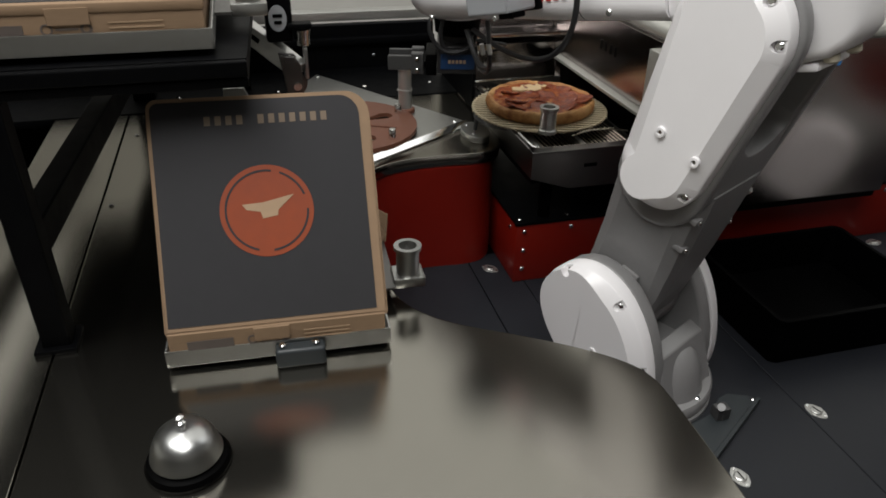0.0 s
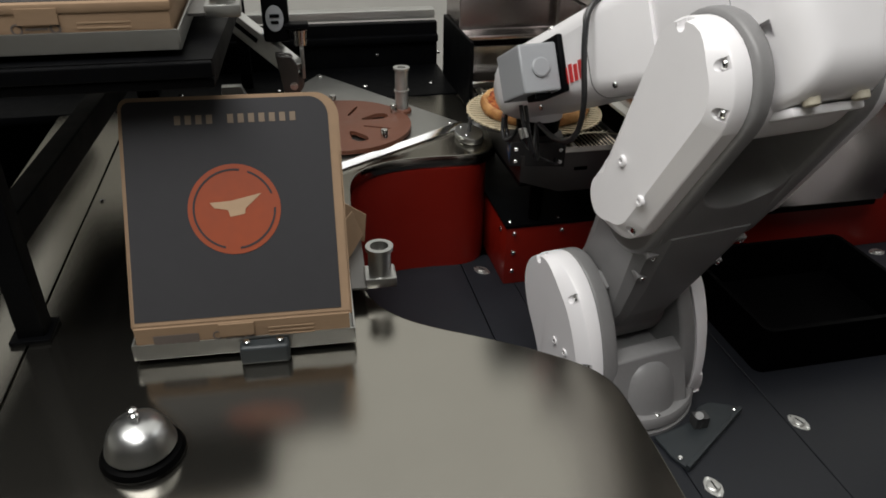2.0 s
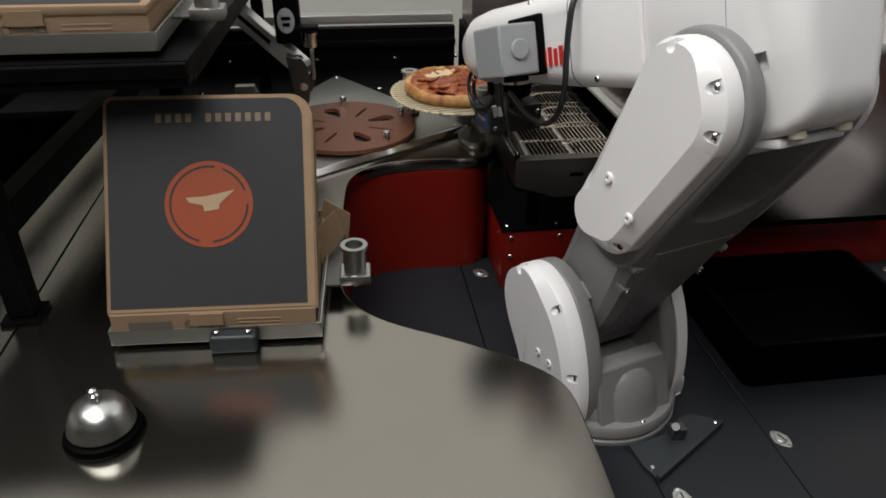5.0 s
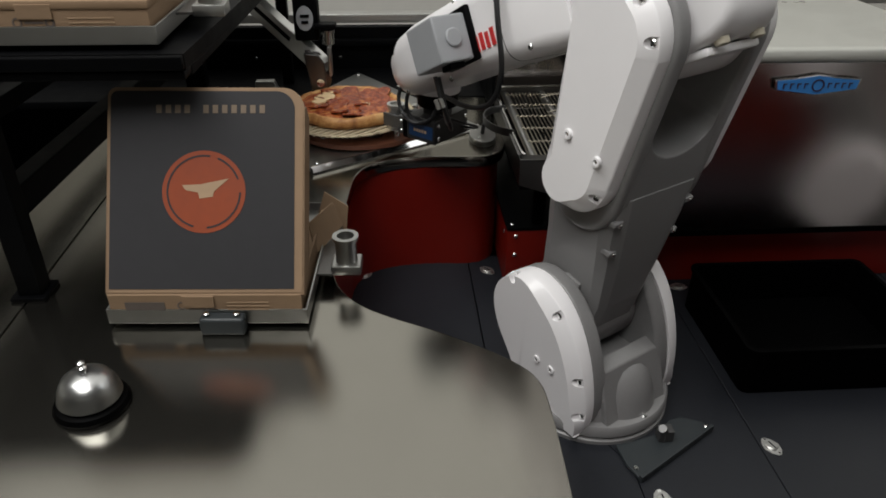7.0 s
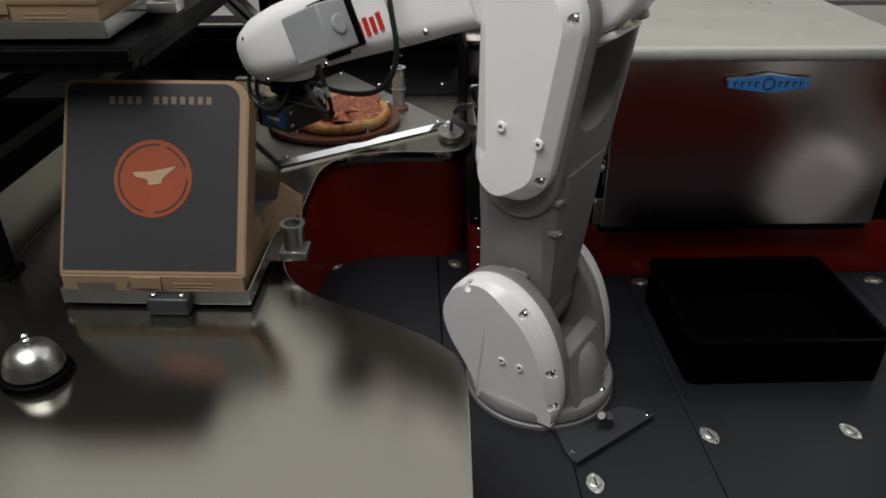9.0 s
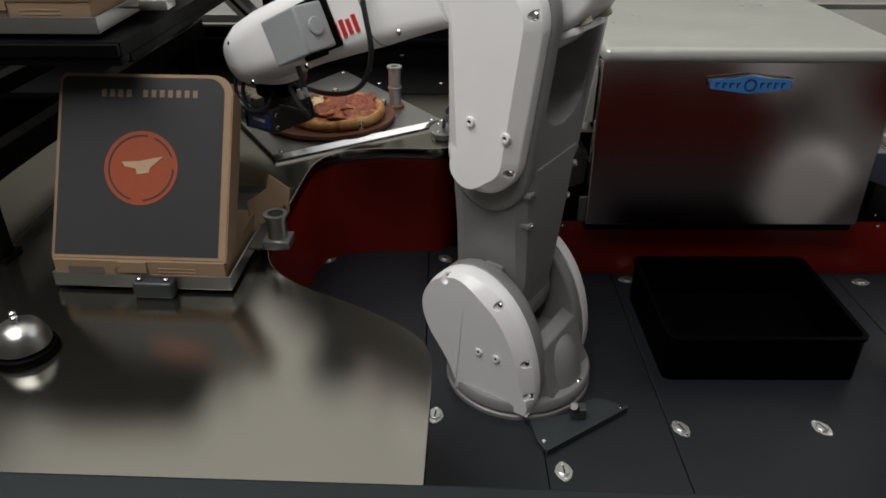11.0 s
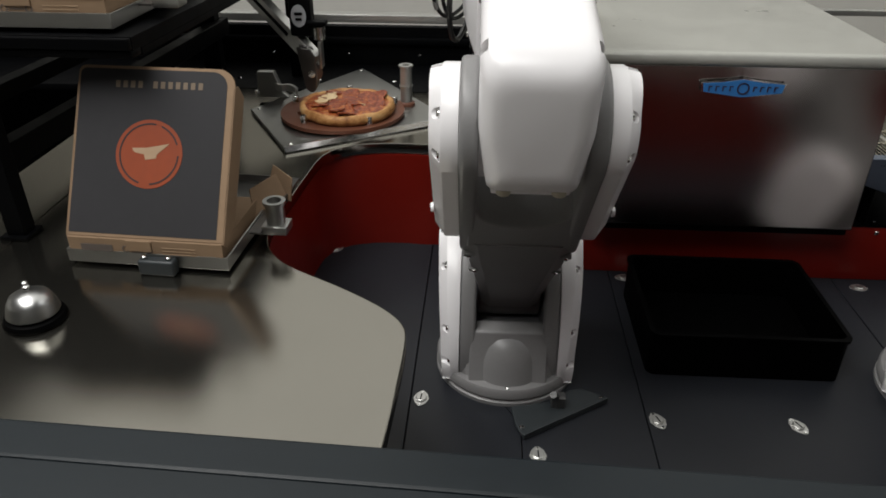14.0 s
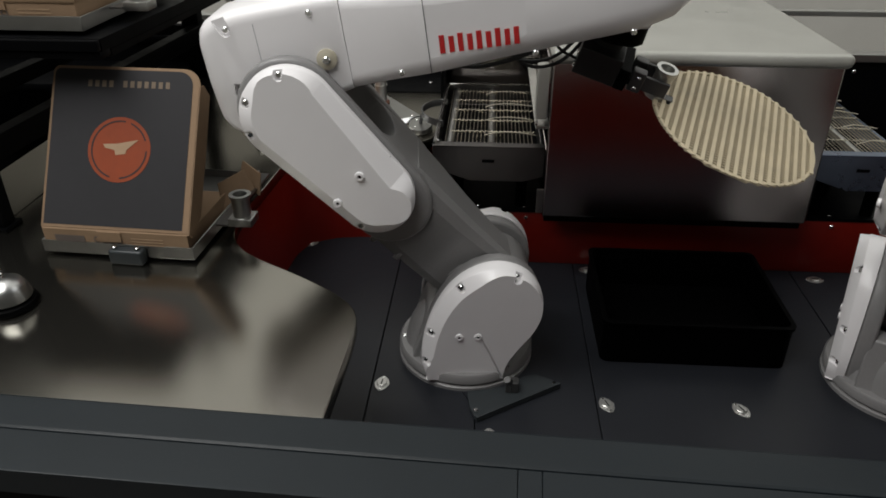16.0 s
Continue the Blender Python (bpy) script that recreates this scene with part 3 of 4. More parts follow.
# pizza stripper bracket
strip = thing("stripper_bracket", "bent steel bracket with a curved fork over the plate", "bracket")
part("base", prism([(-0.062, 0.905), (-0.058, 0.965), (-0.02, 0.965), (0.0, 0.915), (0.012, 0.905)], 1.43, 1.45, "y", 0.001), STEEL_SHEET, strip)
part("arm", prism(eased([(-0.02, 1.44), (0.0, 1.42), (0.02, 1.43), (0.045, 1.4), (0.05, 1.37)]) + eased([(0.047, 1.37), (0.04, 1.395), (0.018, 1.422), (0.0, 1.41), (-0.02, 1.432)]), 0.925, 0.94), STEEL_SHEET, strip)
part("bolt", rod((-0.06, 1.425, 0.915), (-0.06, 1.425, 0.922), 0.006, 6), CHROME, strip)

# ---- pizza cutter on its swinging arm ----
cutter = thing("pizza_cutter_arm", "steel arm with a black motor head and a cutting wheel", "cutter")
dirv = Vector((0.17, -0.12, -0.125))
p0 = Vector((-0.085, 1.535, 1.13))
u = dirv.normalized()
s_ = u.cross(Vector((0, 0, 1))).normalized()
w_ = s_.cross(u)


def along(a, b, half, lo, hi):
    secs = []
    for k in (a, b):
        c = p0 + u * k
        secs.append([tuple(c + s_ * y + w_ * z) for y, z in ((-half, lo), (half, lo), (half, hi), (-half, hi))])
    return loft(secs)


part("arm", shell(along(-0.16, 0.255, 0.012, -0.02, 0.018), 0.002), ALU, cutter)
part("arm_slot", along(0.02, 0.16, 0.0125, -0.004, 0.006), BLACK, cutter)
part("motor_head", shell(block(0.035, 0.085, 1.415, 1.455, 1.052, 1.15), 0.006), BLACK, cutter, "black motor head with a round pale emblem")
part("emblem", lathe([(0.021, 0), (0.021, 0.002)], 28), GREYBOX, cutter).matrix_basis = pose(0.058, 1.4145, 1.098, 90) @ Matrix.Diagonal((0.8, 1.15, 1, 1))
part("emblem_mark", block(0.049, 0.067, 1.4105, 1.4125, 1.1, 1.106), BLACK, cutter)
part("emblem_mark", block(0.051, 0.065, 1.4105, 1.4125, 1.088, 1.094), BLACK, cutter)
part("knob", lathe([(0.013, 0), (0.013, 0.022), (0.015, 0.023), (0.015, 0.029), (0.005, 0.031)], 20), CHROME, cutter).matrix_basis = at(0.102, 1.412, 1.048)
part("knob_plate", block(0.075, 0.12, 1.4, 1.43, 1.079, 1.089, 0.003), BLACK, cutter)
part("blade_holder", prism(eased([(0.052, 1.035), (0.092, 1.03), (0.095, 0.965), (0.091, 0.938), (0.08, 0.93), (0.066, 0.94), (0.061, 0.975)], 1), 1.388, 1.396, "y", 0.002), DARK_STEEL, cutter, "dark steel blade holder")
part("blade_holder", prism(eased([(0.052, 1.035), (0.092, 1.03), (0.095, 0.965), (0.091, 0.938), (0.08, 0.93), (0.066, 0.94), (0.061, 0.975)], 1), 1.41, 1.418, "y", 0.002), DARK_STEEL, cutter, "dark steel blade holder")
part("fork", block(0.1, 0.107, 1.395, 1.425, 0.985, 1.045, 0.002), STEEL_SHEET, cutter)
part("wheel", lathe([(0.004, -0.003), (0.019, -0.0008), (0.022, 0), (0.019, 0.0008), (0.004, 0.003)], 36), DARK_STEEL, cutter).matrix_basis = pose(0.083, 1.402, 0.975, 90, 0, 20)
part("wheel_hub", rod((0.083, 1.384, 0.975), (0.08, 1.415, 0.975), 0.008, 14), CHROME, cutter)
part("support_post", block(-0.25, -0.205, 1.6, 1.64, 0.897, 1.24, 0.004), BLACK, cutter)

# ---- black shelf frame ----
shelf = thing("shelf_frame", "black square-tube shelf frame standing on the steel counter", "shelf")
part("leg", block(-0.262, -0.232, 0.735, 0.765, COUNTER, 1.18, 0.002), BLACK, shelf)
part("foot", block(-0.27, -0.226, 0.727, 0.773, COUNTER, COUNTER + 0.006, 0.001), BLACK, shelf)
part("leg", block(-0.03, -0.005, 1.63, 1.655, COUNTER + 0.002, 1.18, 0.002), BLACK, shelf)
part("leg", block(-0.46, -0.43, 0.735, 0.765, DECK_Z - 0.006, 1.18, 0.002), BLACK, shelf)
part("side_rail", prism([(-0.268, 0.75), (-0.238, 0.75), (-0.19, 1.66), (-0.22, 1.66)], 1.0, 1.04, bevel=0.002), BLACK, shelf)
part("side_rail", prism([(-0.45, 0.75), (-0.42, 0.75), (-0.37, 1.66), (-0.4, 1.66)], 1.019, 1.05, bevel=0.002), BLACK, shelf)
part("front_beam", block(-0.9, -0.004, 0.743, 0.773, 1.18, 1.19, 0.002), BLACK, shelf)
part("front_channel", block(-0.9, -0.004, 0.738, 0.748, 1.192, 1.208, 0.002), BLACK, shelf)
part("top_plate", prism([(-0.46, 0.75), (-0.004, 0.75), (0.02, 1.2), (0.04, 1.66), (-0.42, 1.66)], 1.19, 1.208), BLACK, shelf)
part("right_beam", prism([(-0.034, 0.775), (-0.004, 0.775), (0.035, 1.66), (0.005, 1.66)], 1.176, 1.189, bevel=0.002), BLACK, shelf)


# ---- pizza boxes and their steel trays ----
def tray_with_post(at_, latched=True):
    t = thing("box_tray", "bright steel tray with a low lip and a locating post", "tray", at_, "box trays")
    part("base", block(-0.121, 0.118, 0.0, 0.295, 0.006, 0.0085), STEEL_SHEET, t)
    part("front_lip", block(-0.121, 0.118, -0.002, 0.0005, 0.006, 0.0265, 0.0005), STEEL_SHEET, t)
    part("side_lip", block(0.1175, 0.12, -0.002, 0.295, 0.006, 0.0265, 0.0005), STEEL_SHEET, t)
    part("side_lip", block(-0.1235, -0.121, -0.002, 0.295, 0.006, 0.0265, 0.0005), STEEL_SHEET, t)
    part("back_lip", block(-0.121, 0.118, 0.295, 0.297, 0.006, 0.022, 0.0005), DARK_STEEL, t)
    part("runner", block(-0.1, 0.1, 0.03, 0.26, 0.0005, 0.006), BLACK, t)
    latch = not latched or part("latch", block(-0.008, 0.046, -0.02, -0.002, 0.0, 0.024, 0.004, 3), COVER_PLATE, t, "black plastic latch block")
    for x in (0.0, 0.036) if latched else ():
        screw_at(latch, x, -0.011, 0.026, 0, 0, 0, 0.9)
    bracket = part("post_block", block(0.138, 0.178, 0.09, 0.126, 0.016, 0.03, 0.002), STEEL_SHEET, t)
    part("post_arm", block(0.1205, 0.14, 0.084, 0.29, 0.02, 0.023), DARK_STEEL, t)
    part("post", lathe([(0.0145, 0.03), (0.0145, 0.062), (0.0175, 0.063), (0.0175, 0.068), (0.0115, 0.068), (0.0115, 0.05)], 28), STEEL_SHEET, bracket).matrix_basis = at(0.158, 0.108, 0)
    return t


tray_with_post(pose(-0.002, 0.662, COUNTER, 0, 0, -3))
tray_with_post(at(-0.153, 0.766, 1.209), False)


def lid_outline(w, h, r):
    pts = [(-w, 0), (w, 0)]
    for k in range(9):
        a = radians(90 * k / 8)
        pts.append((w - r + r * math.cos(a), h - r + r * math.sin(a)))
    for k in range(9):
        a = radians(90 + 90 * k / 8)
        pts.append((-w + 0.4 * r + 0.4 * r * math.cos(a), h - 0.4 * r + 0.4 * r * math.sin(a)))
    return pts


def front_print(b, y, z):
    part("print_bar", block(-0.098, -0.05, y - 0.0006, y, z + 0.006, z + 0.017), INK, b)
    part("print_ring", lathe([(0.0055, 0), (0.0055, 0.0006), (0.0038, 0.0006), (0.0038, 0)], 16, False), INK, b).matrix_basis = pose(-0.03, y, z + 0.012, 90)
    part("print_ring", lathe([(0.0055, 0), (0.0055, 0.0006), (0.003, 0.0006), (0.003, 0)], 16, False), INK, b).matrix_basis = pose(0.005, y, z + 0.012, 90)
    for k in range(3):
        part("print_bar", block(-0.022, -0.002, y - 0.0006, y, z + 0.006 + k * 0.005, z + 0.008 + k * 0.005), INK, b)
        part("print_bar", block(0.025, 0.075, y - 0.0006, y, z + 0.006 + k * 0.005, z + 0.0075 + k * 0.005), PRINT_TAN, b)


def pizza_box_open(at_):
    b = thing("pizza_box", "open cardboard pizza box, dark printed lid with a red disc", "box", at_)
    part("base", block(-0.112, 0.11, 0.005, 0.23, 0.009, 0.011), CARD, b)
    part("front_wall", block(-0.117, 0.115, 0.002, 0.0045, 0.009, 0.047, 0.0006), CARD, b)
    part("side_wall", block(-0.115, -0.1125, 0.005, 0.23, 0.009, 0.05), CARD, b)
    part("side_wall", block(0.1105, 0.113, 0.005, 0.23, 0.009, 0.045), CARD, b)
    part("flap", shell(prism([(0.0, 0.0), (0.075, 0.012), (0.07, 0.05), (0.01, 0.045)], -0.001, 0.001)), CARD, b, "creased cardboard flap").matrix_basis = pose(0.112, 0.14, 0.02, 70, 0, 62)
    part("flap", shell(prism([(0.0, 0.0), (0.05, 0.0), (0.045, 0.04), (0.004, 0.05)], -0.001, 0.001)), CARD, b, "creased cardboard flap").matrix_basis = pose(0.1, 0.24, 0.02, 80, 10, -20)
    part("tab", block(-0.028, 0.01, -0.0005, 0.002, 0.03, 0.0465, 0.0005), CARD, b)
    front_print(b, 0.0015, 0.02)
    tilt = pose(0, 0.004, 0.049, 58, 0, 0)
    lid = part("lid", merged(prism(lid_outline(0.1185, 0.249, 0.027), -0.003, 0.0, bevel=0.0006)), CARD, b, "tan cardboard lid leaning open")
    lid.matrix_basis = tilt
    side = [(0.0, 0.0), (0.222, 0.0), (0.228, -0.01), (0.218, -0.034), (0.11, -0.036), (0.03, -0.034), (-0.004, -0.012)]
    part("lid_side", prism(side, 0.1165, 0.1187, "x"), CARD, lid)
    part("lid_side", prism(side, -0.1187, -0.1165, "x"), CARD, lid)
    part("lid_front", block(-0.1183, 0.1183, -0.0022, 0.0, -0.014, -0.001), CARD, lid)
    part("lid_back", block(-0.1, 0.09, 0.2455, 0.2475, -0.03, -0.001), CARD, lid)
    part("dark_panel", prism(lid_outline(0.1108, 0.24, 0.022), 0.0002, 0.0006), PRINT, lid, "charcoal printed panel").matrix_basis = at(-0.004, 0.0045, 0)
    part("red_disc", lathe([(0.05, 0.0007), (0.05, 0.0011)], 48), PRINT_RED, lid, "brick-red printed disc").matrix_basis = at(-0.002, 0.122, 0)
    part("disc_ring", merged(*[prism([(r * math.cos(radians(a)), r * math.sin(radians(a))) for a in range(a0, a1, 6) for r in (0.0447,)] + [(0.0425 * math.cos(radians(a)), 0.0425 * math.sin(radians(a))) for a in range(a0, a1, 6)][::-1], 0.0012, 0.0015) for a0, a1 in ((20, 70), (80, 260), (275, 360))]), PRINT, lid).matrix_basis = at(-0.002, 0.122, 0)
    part("emblem", prism([(-0.026, 0.008), (-0.004, 0.009), (0.03, 0.016), (0.012, 0.0), (0.011, -0.006), (-0.005, -0.0085), (-0.007, -0.001), (-0.022, 0.002)], 0.0012, 0.0016), PRINT_TAN, lid, "tan emblem").matrix_basis = at(-0.002, 0.122, 0)
    for k in range(12):
        if k != 4:
            part("letter_bar", block(-0.06 + k * 0.0113, -0.0535 + k * 0.0113, 0.2175, 0.2275, 0.0007, 0.0011), LETTER, lid)
    return b


pizza_box_open(pose(-0.003, 0.659, COUNTER, 0, 0, -3))


def pizza_box_closed(at_):
    b = thing("pizza_box", "closed cardboard pizza box with printed front on the shelf", "box", at_)
    part("base", block(-0.115, 0.113, 0.003, 0.23, 0.009, 0.05, 0.001), CARD, b)
    lid = part("lid", block(-0.117, 0.115, 0.001, 0.232, 0.044, 0.054, 0.002), CARD, b)
    part("dark_panel", block(-0.107, 0.105, 0.011, 0.222, 0.054, 0.0544), PRINT, lid)
    part("tab", block(-0.028, 0.01, 0.0, 0.003, 0.034, 0.05, 0.0005), CARD, b)
    front_print(b, 0.0028, 0.018)
    return b


pizza_box_closed(at(-0.153, 0.766, 1.209))

# ---- call bell ----
bell = thing("call_bell", "chrome dome call bell on a black base, on the counter", "bell", at(-0.099, 0.528, COUNTER))
part("base", lathe([(0.038, 0), (0.039, 0.004), (0.0365, 0.009), (0.03, 0.0115), (0.024, 0.0125)], 40), BLACK_PLASTIC, bell)
part("dome", lathe([(0.028, 0.0135), (0.0315, 0.0125), (0.0328, 0.0145), (0.032, 0.0175), (0.031, 0.0215), (0.0285, 0.029), (0.0245, 0.0365), (0.0165, 0.0415), (0.007, 0.0438), (0.003, 0.044)], 48), SATIN, bell)
part("button", lathe([(0.003, 0.043), (0.003, 0.047), (0.005, 0.0485), (0.005, 0.0515), (0.003, 0.053), (0.0042, 0.055), (0.0042, 0.0575), (0.0015, 0.059)], 16), CHROME, bell)

# ---- robots ----
A1, H2, L2 = 0.0414, 0.1484, 0.439
COVER = [(-0.072, 0.012), (-0.081, 0.055), (-0.07, 0.12), (-0.044, 0.178), (-0.008, 0.216), (0.038, 0.232), (0.08, 0.221), (0.108, 0.193), (0.118, 0.155),
         (0.106, 0.112), (0.08, 0.076), (0.062, 0.044), (0.057, 0.012)]


def capsule(cx0, cz0, r0, cx1, cz1, r1, n=12):
    """Outline round two circles, the first below."""
    return [(cx0 + r0 * math.cos(radians(180 + 180 * k / n)), cz0 + r0 * math.sin(radians(180 + 180 * k / n))) for k in range(n + 1)] + \
           [(cx1 + r1 * math.cos(radians(180 * k / n)), cz1 + r1 * math.sin(radians(180 * k / n))) for k in range(n + 1)]


def inward(outline, inset):
    """The outline drawn in along its own normals by inset(x, z)."""
    n = len(outline)
    area = sum(outline[i][0] * outline[(i + 1) % n][1] - outline[(i + 1) % n][0] * outline[i][1] for i in range(n))
    turn = 1.0 if area > 0 else -1.0
    out = []
    for i, (x, z) in enumerate(outline):
        a, b = outline[i - 1], outline[(i + 1) % n]
        tx, tz = b[0] - a[0], b[1] - a[1]
        k = math.hypot(tx, tz) or 1.0
        d = inset(x, z)
        out.append((x - turn * tz / k * d, z + turn * tx / k * d))
    return out


def ramp01(v, a, b):
    k = min(1.0, max(0.0, (v - a) / (b - a)))
    return k * k * (3 - 2 * k)


def carved(bm, cutters):
    """The solid with the cutters taken out of it."""
    whole = bpy.data.objects.new("whole", mesh_of("whole", bm, WHITE))
    tool = bpy.data.objects.new("tool", mesh_of("tool", merged(*cutters), WHITE))
    for o in (whole, tool):
        scene.collection.objects.link(o)
    mod = whole.modifiers.new("cut", "BOOLEAN")
    mod.operation, mod.object, mod.solver = "DIFFERENCE", tool, "EXACT"
    made = bpy.data.meshes.new_from_object(whole.evaluated_get(bpy.context.evaluated_depsgraph_get()))
    out = bmesh.new()
    out.from_mesh(made)
    for o in (whole, tool):
        me = o.data
        bpy.data.objects.remove(o)
        bpy.data.meshes.remove(me)
    bpy.data.meshes.remove(made)
    return out


def notch(x, z, ox, oz, r, lo, hi):
    """A round-ended slot running outwards from a screw, cut along y."""
    k = math.hypot(ox, oz)
    a0 = math.atan2(oz, ox)
    pts = [(x + r * math.cos(a0 + radians(90 + 15 * j)), z + r * math.sin(a0 + radians(90 + 15 * j))) for j in range(13)]
    e = (ox / k * 0.022, oz / k * 0.022)
    pts += [(x + e[0] + r * math.cos(a0 - radians(90)), z + e[1] + r * math.sin(a0 - radians(90))), (x + e[0] + r * math.cos(a0 + radians(90)), z + e[1] + r * math.sin(a0 + radians(90)))]
    return prism(pts, lo, hi, "y")


def seats(outline, spots):
    """Screw seats near the spots: set in from the outline, each with its outward direction."""
    inner = inward(outline, lambda x, z: 0.0085)
    out = []
    for sx, sz in spots:
        i = min(range(2, len(outline) - 2), key=lambda k: math.hypot(outline[k][0] - sx, outline[k][1] - sz))
        (x, z), (ex, ez) = inner[i], outline[i]
        out.append((x, z, ex - x, ez - z))
    return out


def cover_shell(outline, sgn, foot, shoulder, top, inset, screws, floor, drawn=lambda z: 0.0, sink=lambda x, z: 0.0):
    """A moulded cover: upright rim, sloped border, flat face, and slots for its screws."""
    face = inward(outline, inset)
    rim = inward(outline, lambda x, z: 0.0015)
    bm = loft([[(x, sgn * foot, z) for x, z in outline]] + [[(x, sgn * (y - drawn(z) - (sink(x, z) if ring is not face else 0.0)), z) for x, z in ring] for y, ring in ((shoulder, outline), (shoulder + 0.002, rim), (top, face))])
    return carved(bm, [notch(x, z, ox, oz, 0.0062, *sorted((sgn * (floor - drawn(z)), sgn * (top + 0.02)))) for x, z, ox, oz in screws])


def turret_border(x, z):
    return 0.003 + 0.017 * ramp01(-x + 0.25 * (z - 0.1), -0.03, 0.04) * ramp01(z, 0.022, 0.075)


def arm_facet(x, z):
    return ramp01(x, 0.012, 0.05) * ramp01(0.5 - z, 0.0, 0.15) * ramp01(z, 0.215, 0.305)


def arm_border(x, z):
    return 0.004 + 0.015 * ramp01(-x, -0.02, 0.03) + 0.034 * arm_facet(x, z)


def arm_sink(x, z):
    return 0.013 * arm_facet(x, z)


def cover_draw(z):
    return 0.055 * (0.232 - z)


TURRET_OUTLINE = eased(COVER, 2)
ARM_OUTLINE = capsule(0.0, 0.27, 0.0565, 0.0, 0.437, 0.0665, 20)
TURRET_SCREWS = seats(TURRET_OUTLINE, ((0.07, 0.225), (-0.02, 0.205), (-0.074, 0.11), (-0.08, 0.045)))
ARM_SCREWS = seats(ARM_OUTLINE, ((-0.035, 0.495), (-0.066, 0.43), (-0.055, 0.275), (0.045, 0.495)))


def robot(label, at_, arm_set):
    r = thing("robot_arm", label, "robot", at_, "robot arms")
    base = part("base_ring", lathe([(0.118, 0.0), (0.118, 0.006), (0.112, 0.01), (0.1, 0.01)], 48), GREY, r)
    # turret
    cheek = [(x * 0.985, z) for x, z in eased(COVER, 1)]
    t = part("turret", merged(lathe([(0.113, 0.011), (0.117, 0.013), (0.117, 0.026), (0.114, 0.03), (0.102, 0.031), (0.09, 0.034)], 48),
                              loft([[(x, y, z) for x, y in rounded(cx, 0, hx, 0.076, 0.02)] for cx, hx, z in ((0.0, 0.085, 0.025), (0.0, 0.08, 0.05), (0.012, 0.07, 0.075), (0.02, 0.06, 0.085))]),
                              prism([(-0.096, 0.024), (-0.068, 0.108), (-0.046, 0.116), (-0.03, 0.07), (0.0, 0.03)], -0.062, 0.062, "y", 0.003, 3),
                              prism(cheek, 0.053, 0.0785, "y", 0.005, 3), prism(cheek, -0.0785, -0.053, "y", 0.005, 3)), GREY, r, "grey cast turret between white covers")
    part("arch", lathe([(0.058, -0.01), (0.057, 0.01), (0.054, 0.03), (0.047, 0.048), (0.036, 0.061), (0.02, 0.069), (0.004, 0.071)], 40), GREY, t).matrix_basis = pose(-0.064, 0, 0.03, 0, 12, 0) @ Matrix.Diagonal((0.72, 0.93, 1.02, 1))
    for sgn in (1, -1):
        part("side_cover", cover_shell(TURRET_OUTLINE, sgn, 0.079, 0.102, 0.117, turret_border, TURRET_SCREWS, 0.103, cover_draw), WHITE, t, "glossy white side cover with slotted screw seats")
        for x, z, ox, oz in TURRET_SCREWS:
            screw_at(t, x, sgn * (0.1035 - cover_draw(z)), z, -90 * sgn, 0, 0, 1.15)
        screw_at(t, 0.064, sgn * 0.0955, 0.035, 0, 90, 0, 0.8)
        for x in (0.012, -0.018):
            part("boss", lathe([(0.0062, 0), (0.0057, 0.0025), (0.003, 0.0025), (0.0026, 0.0005)], 14), WHITE, t).matrix_basis = pose(x, sgn * (0.1168 - cover_draw(0.106)), 0.106, -90 * sgn)
            screw_at(t, x, sgn * (0.1172 - cover_draw(0.106)), 0.106, -90 * sgn, 0, 0, 0.62)
    for a in (60, 120, 180, 240, 300):
        screw_at(t, 0.108 * math.cos(radians(a)), 0.108 * math.sin(radians(a)), 0.03, 0, 0, 0, 1.0)
    # lower arm
    low = []
    for z, cx, hx, hy, rr in ((0.0, 0, 0.062, 0.05, 0.016), (0.06, -0.004, 0.064, 0.05, 0.018), (0.13, -0.004, 0.065, 0.062, 0.022), (0.19, -0.002, 0.066, 0.073, 0.024), (0.25, 0.0, 0.066, 0.078, 0.022)):
        low.append([(x, y, z) for x, y in rounded(cx, 0, hx, hy, rr, 2)])
    limb = capsule(0.0, 0.24, 0.062, 0.0, L2, 0.0725, 20)
    valley = [(0.066, 0.42), (0.062, 0.37)] + [(0.056 * math.cos(radians(a)), 0.34 - 0.04 * math.sin(radians(a))) for a in range(0, 181, 12)] + [(-0.062, 0.37), (-0.066, 0.42), (-0.07, 0.24), (0.07, 0.24)]
    a = part("lower_arm", merged(rod((0, -0.05, 0), (0, 0.05, 0), 0.066, 32, bevel=0.004), loft(low),
                                 prism(limb, 0.058, 0.0795, "y", 0.006, 3), prism(limb, -0.0795, -0.058, "y", 0.006, 3),
                                 prism(valley, -0.064, 0.064, "x", 0.004, 2)), GREY, r, "grey cast lower arm with a rounded valley")
    for sgn in (1, -1):
        part("arm_cover", cover_shell(ARM_OUTLINE, sgn, 0.08, 0.098, 0.1125, arm_border, ARM_SCREWS, 0.1, sink=arm_sink), WHITE, a, "glossy white arm cover with sloped borders")
        for x, z, ox, oz in ARM_SCREWS:
            screw_at(a, x, sgn * 0.1005, z, -90 * sgn, 0, 0, 1.1)
        screw_at(a, 0.054, sgn * 0.0895, 0.3, -90 * sgn, 0, 0, 0.9)
        for x, z in ((0.012, 0.314), (-0.04, 0.306)):
            o = part("boss", lathe([(0.0068, 0), (0.006, 0.004), (0.0032, 0.0042), (0.003, 0.001)], 16), WHITE, a)
            o.matrix_basis = pose(x, sgn * 0.1122, z, -90 * sgn)
            screw_at(a, x, sgn * 0.1128, z, -90 * sgn, 0, 0, 0.68)
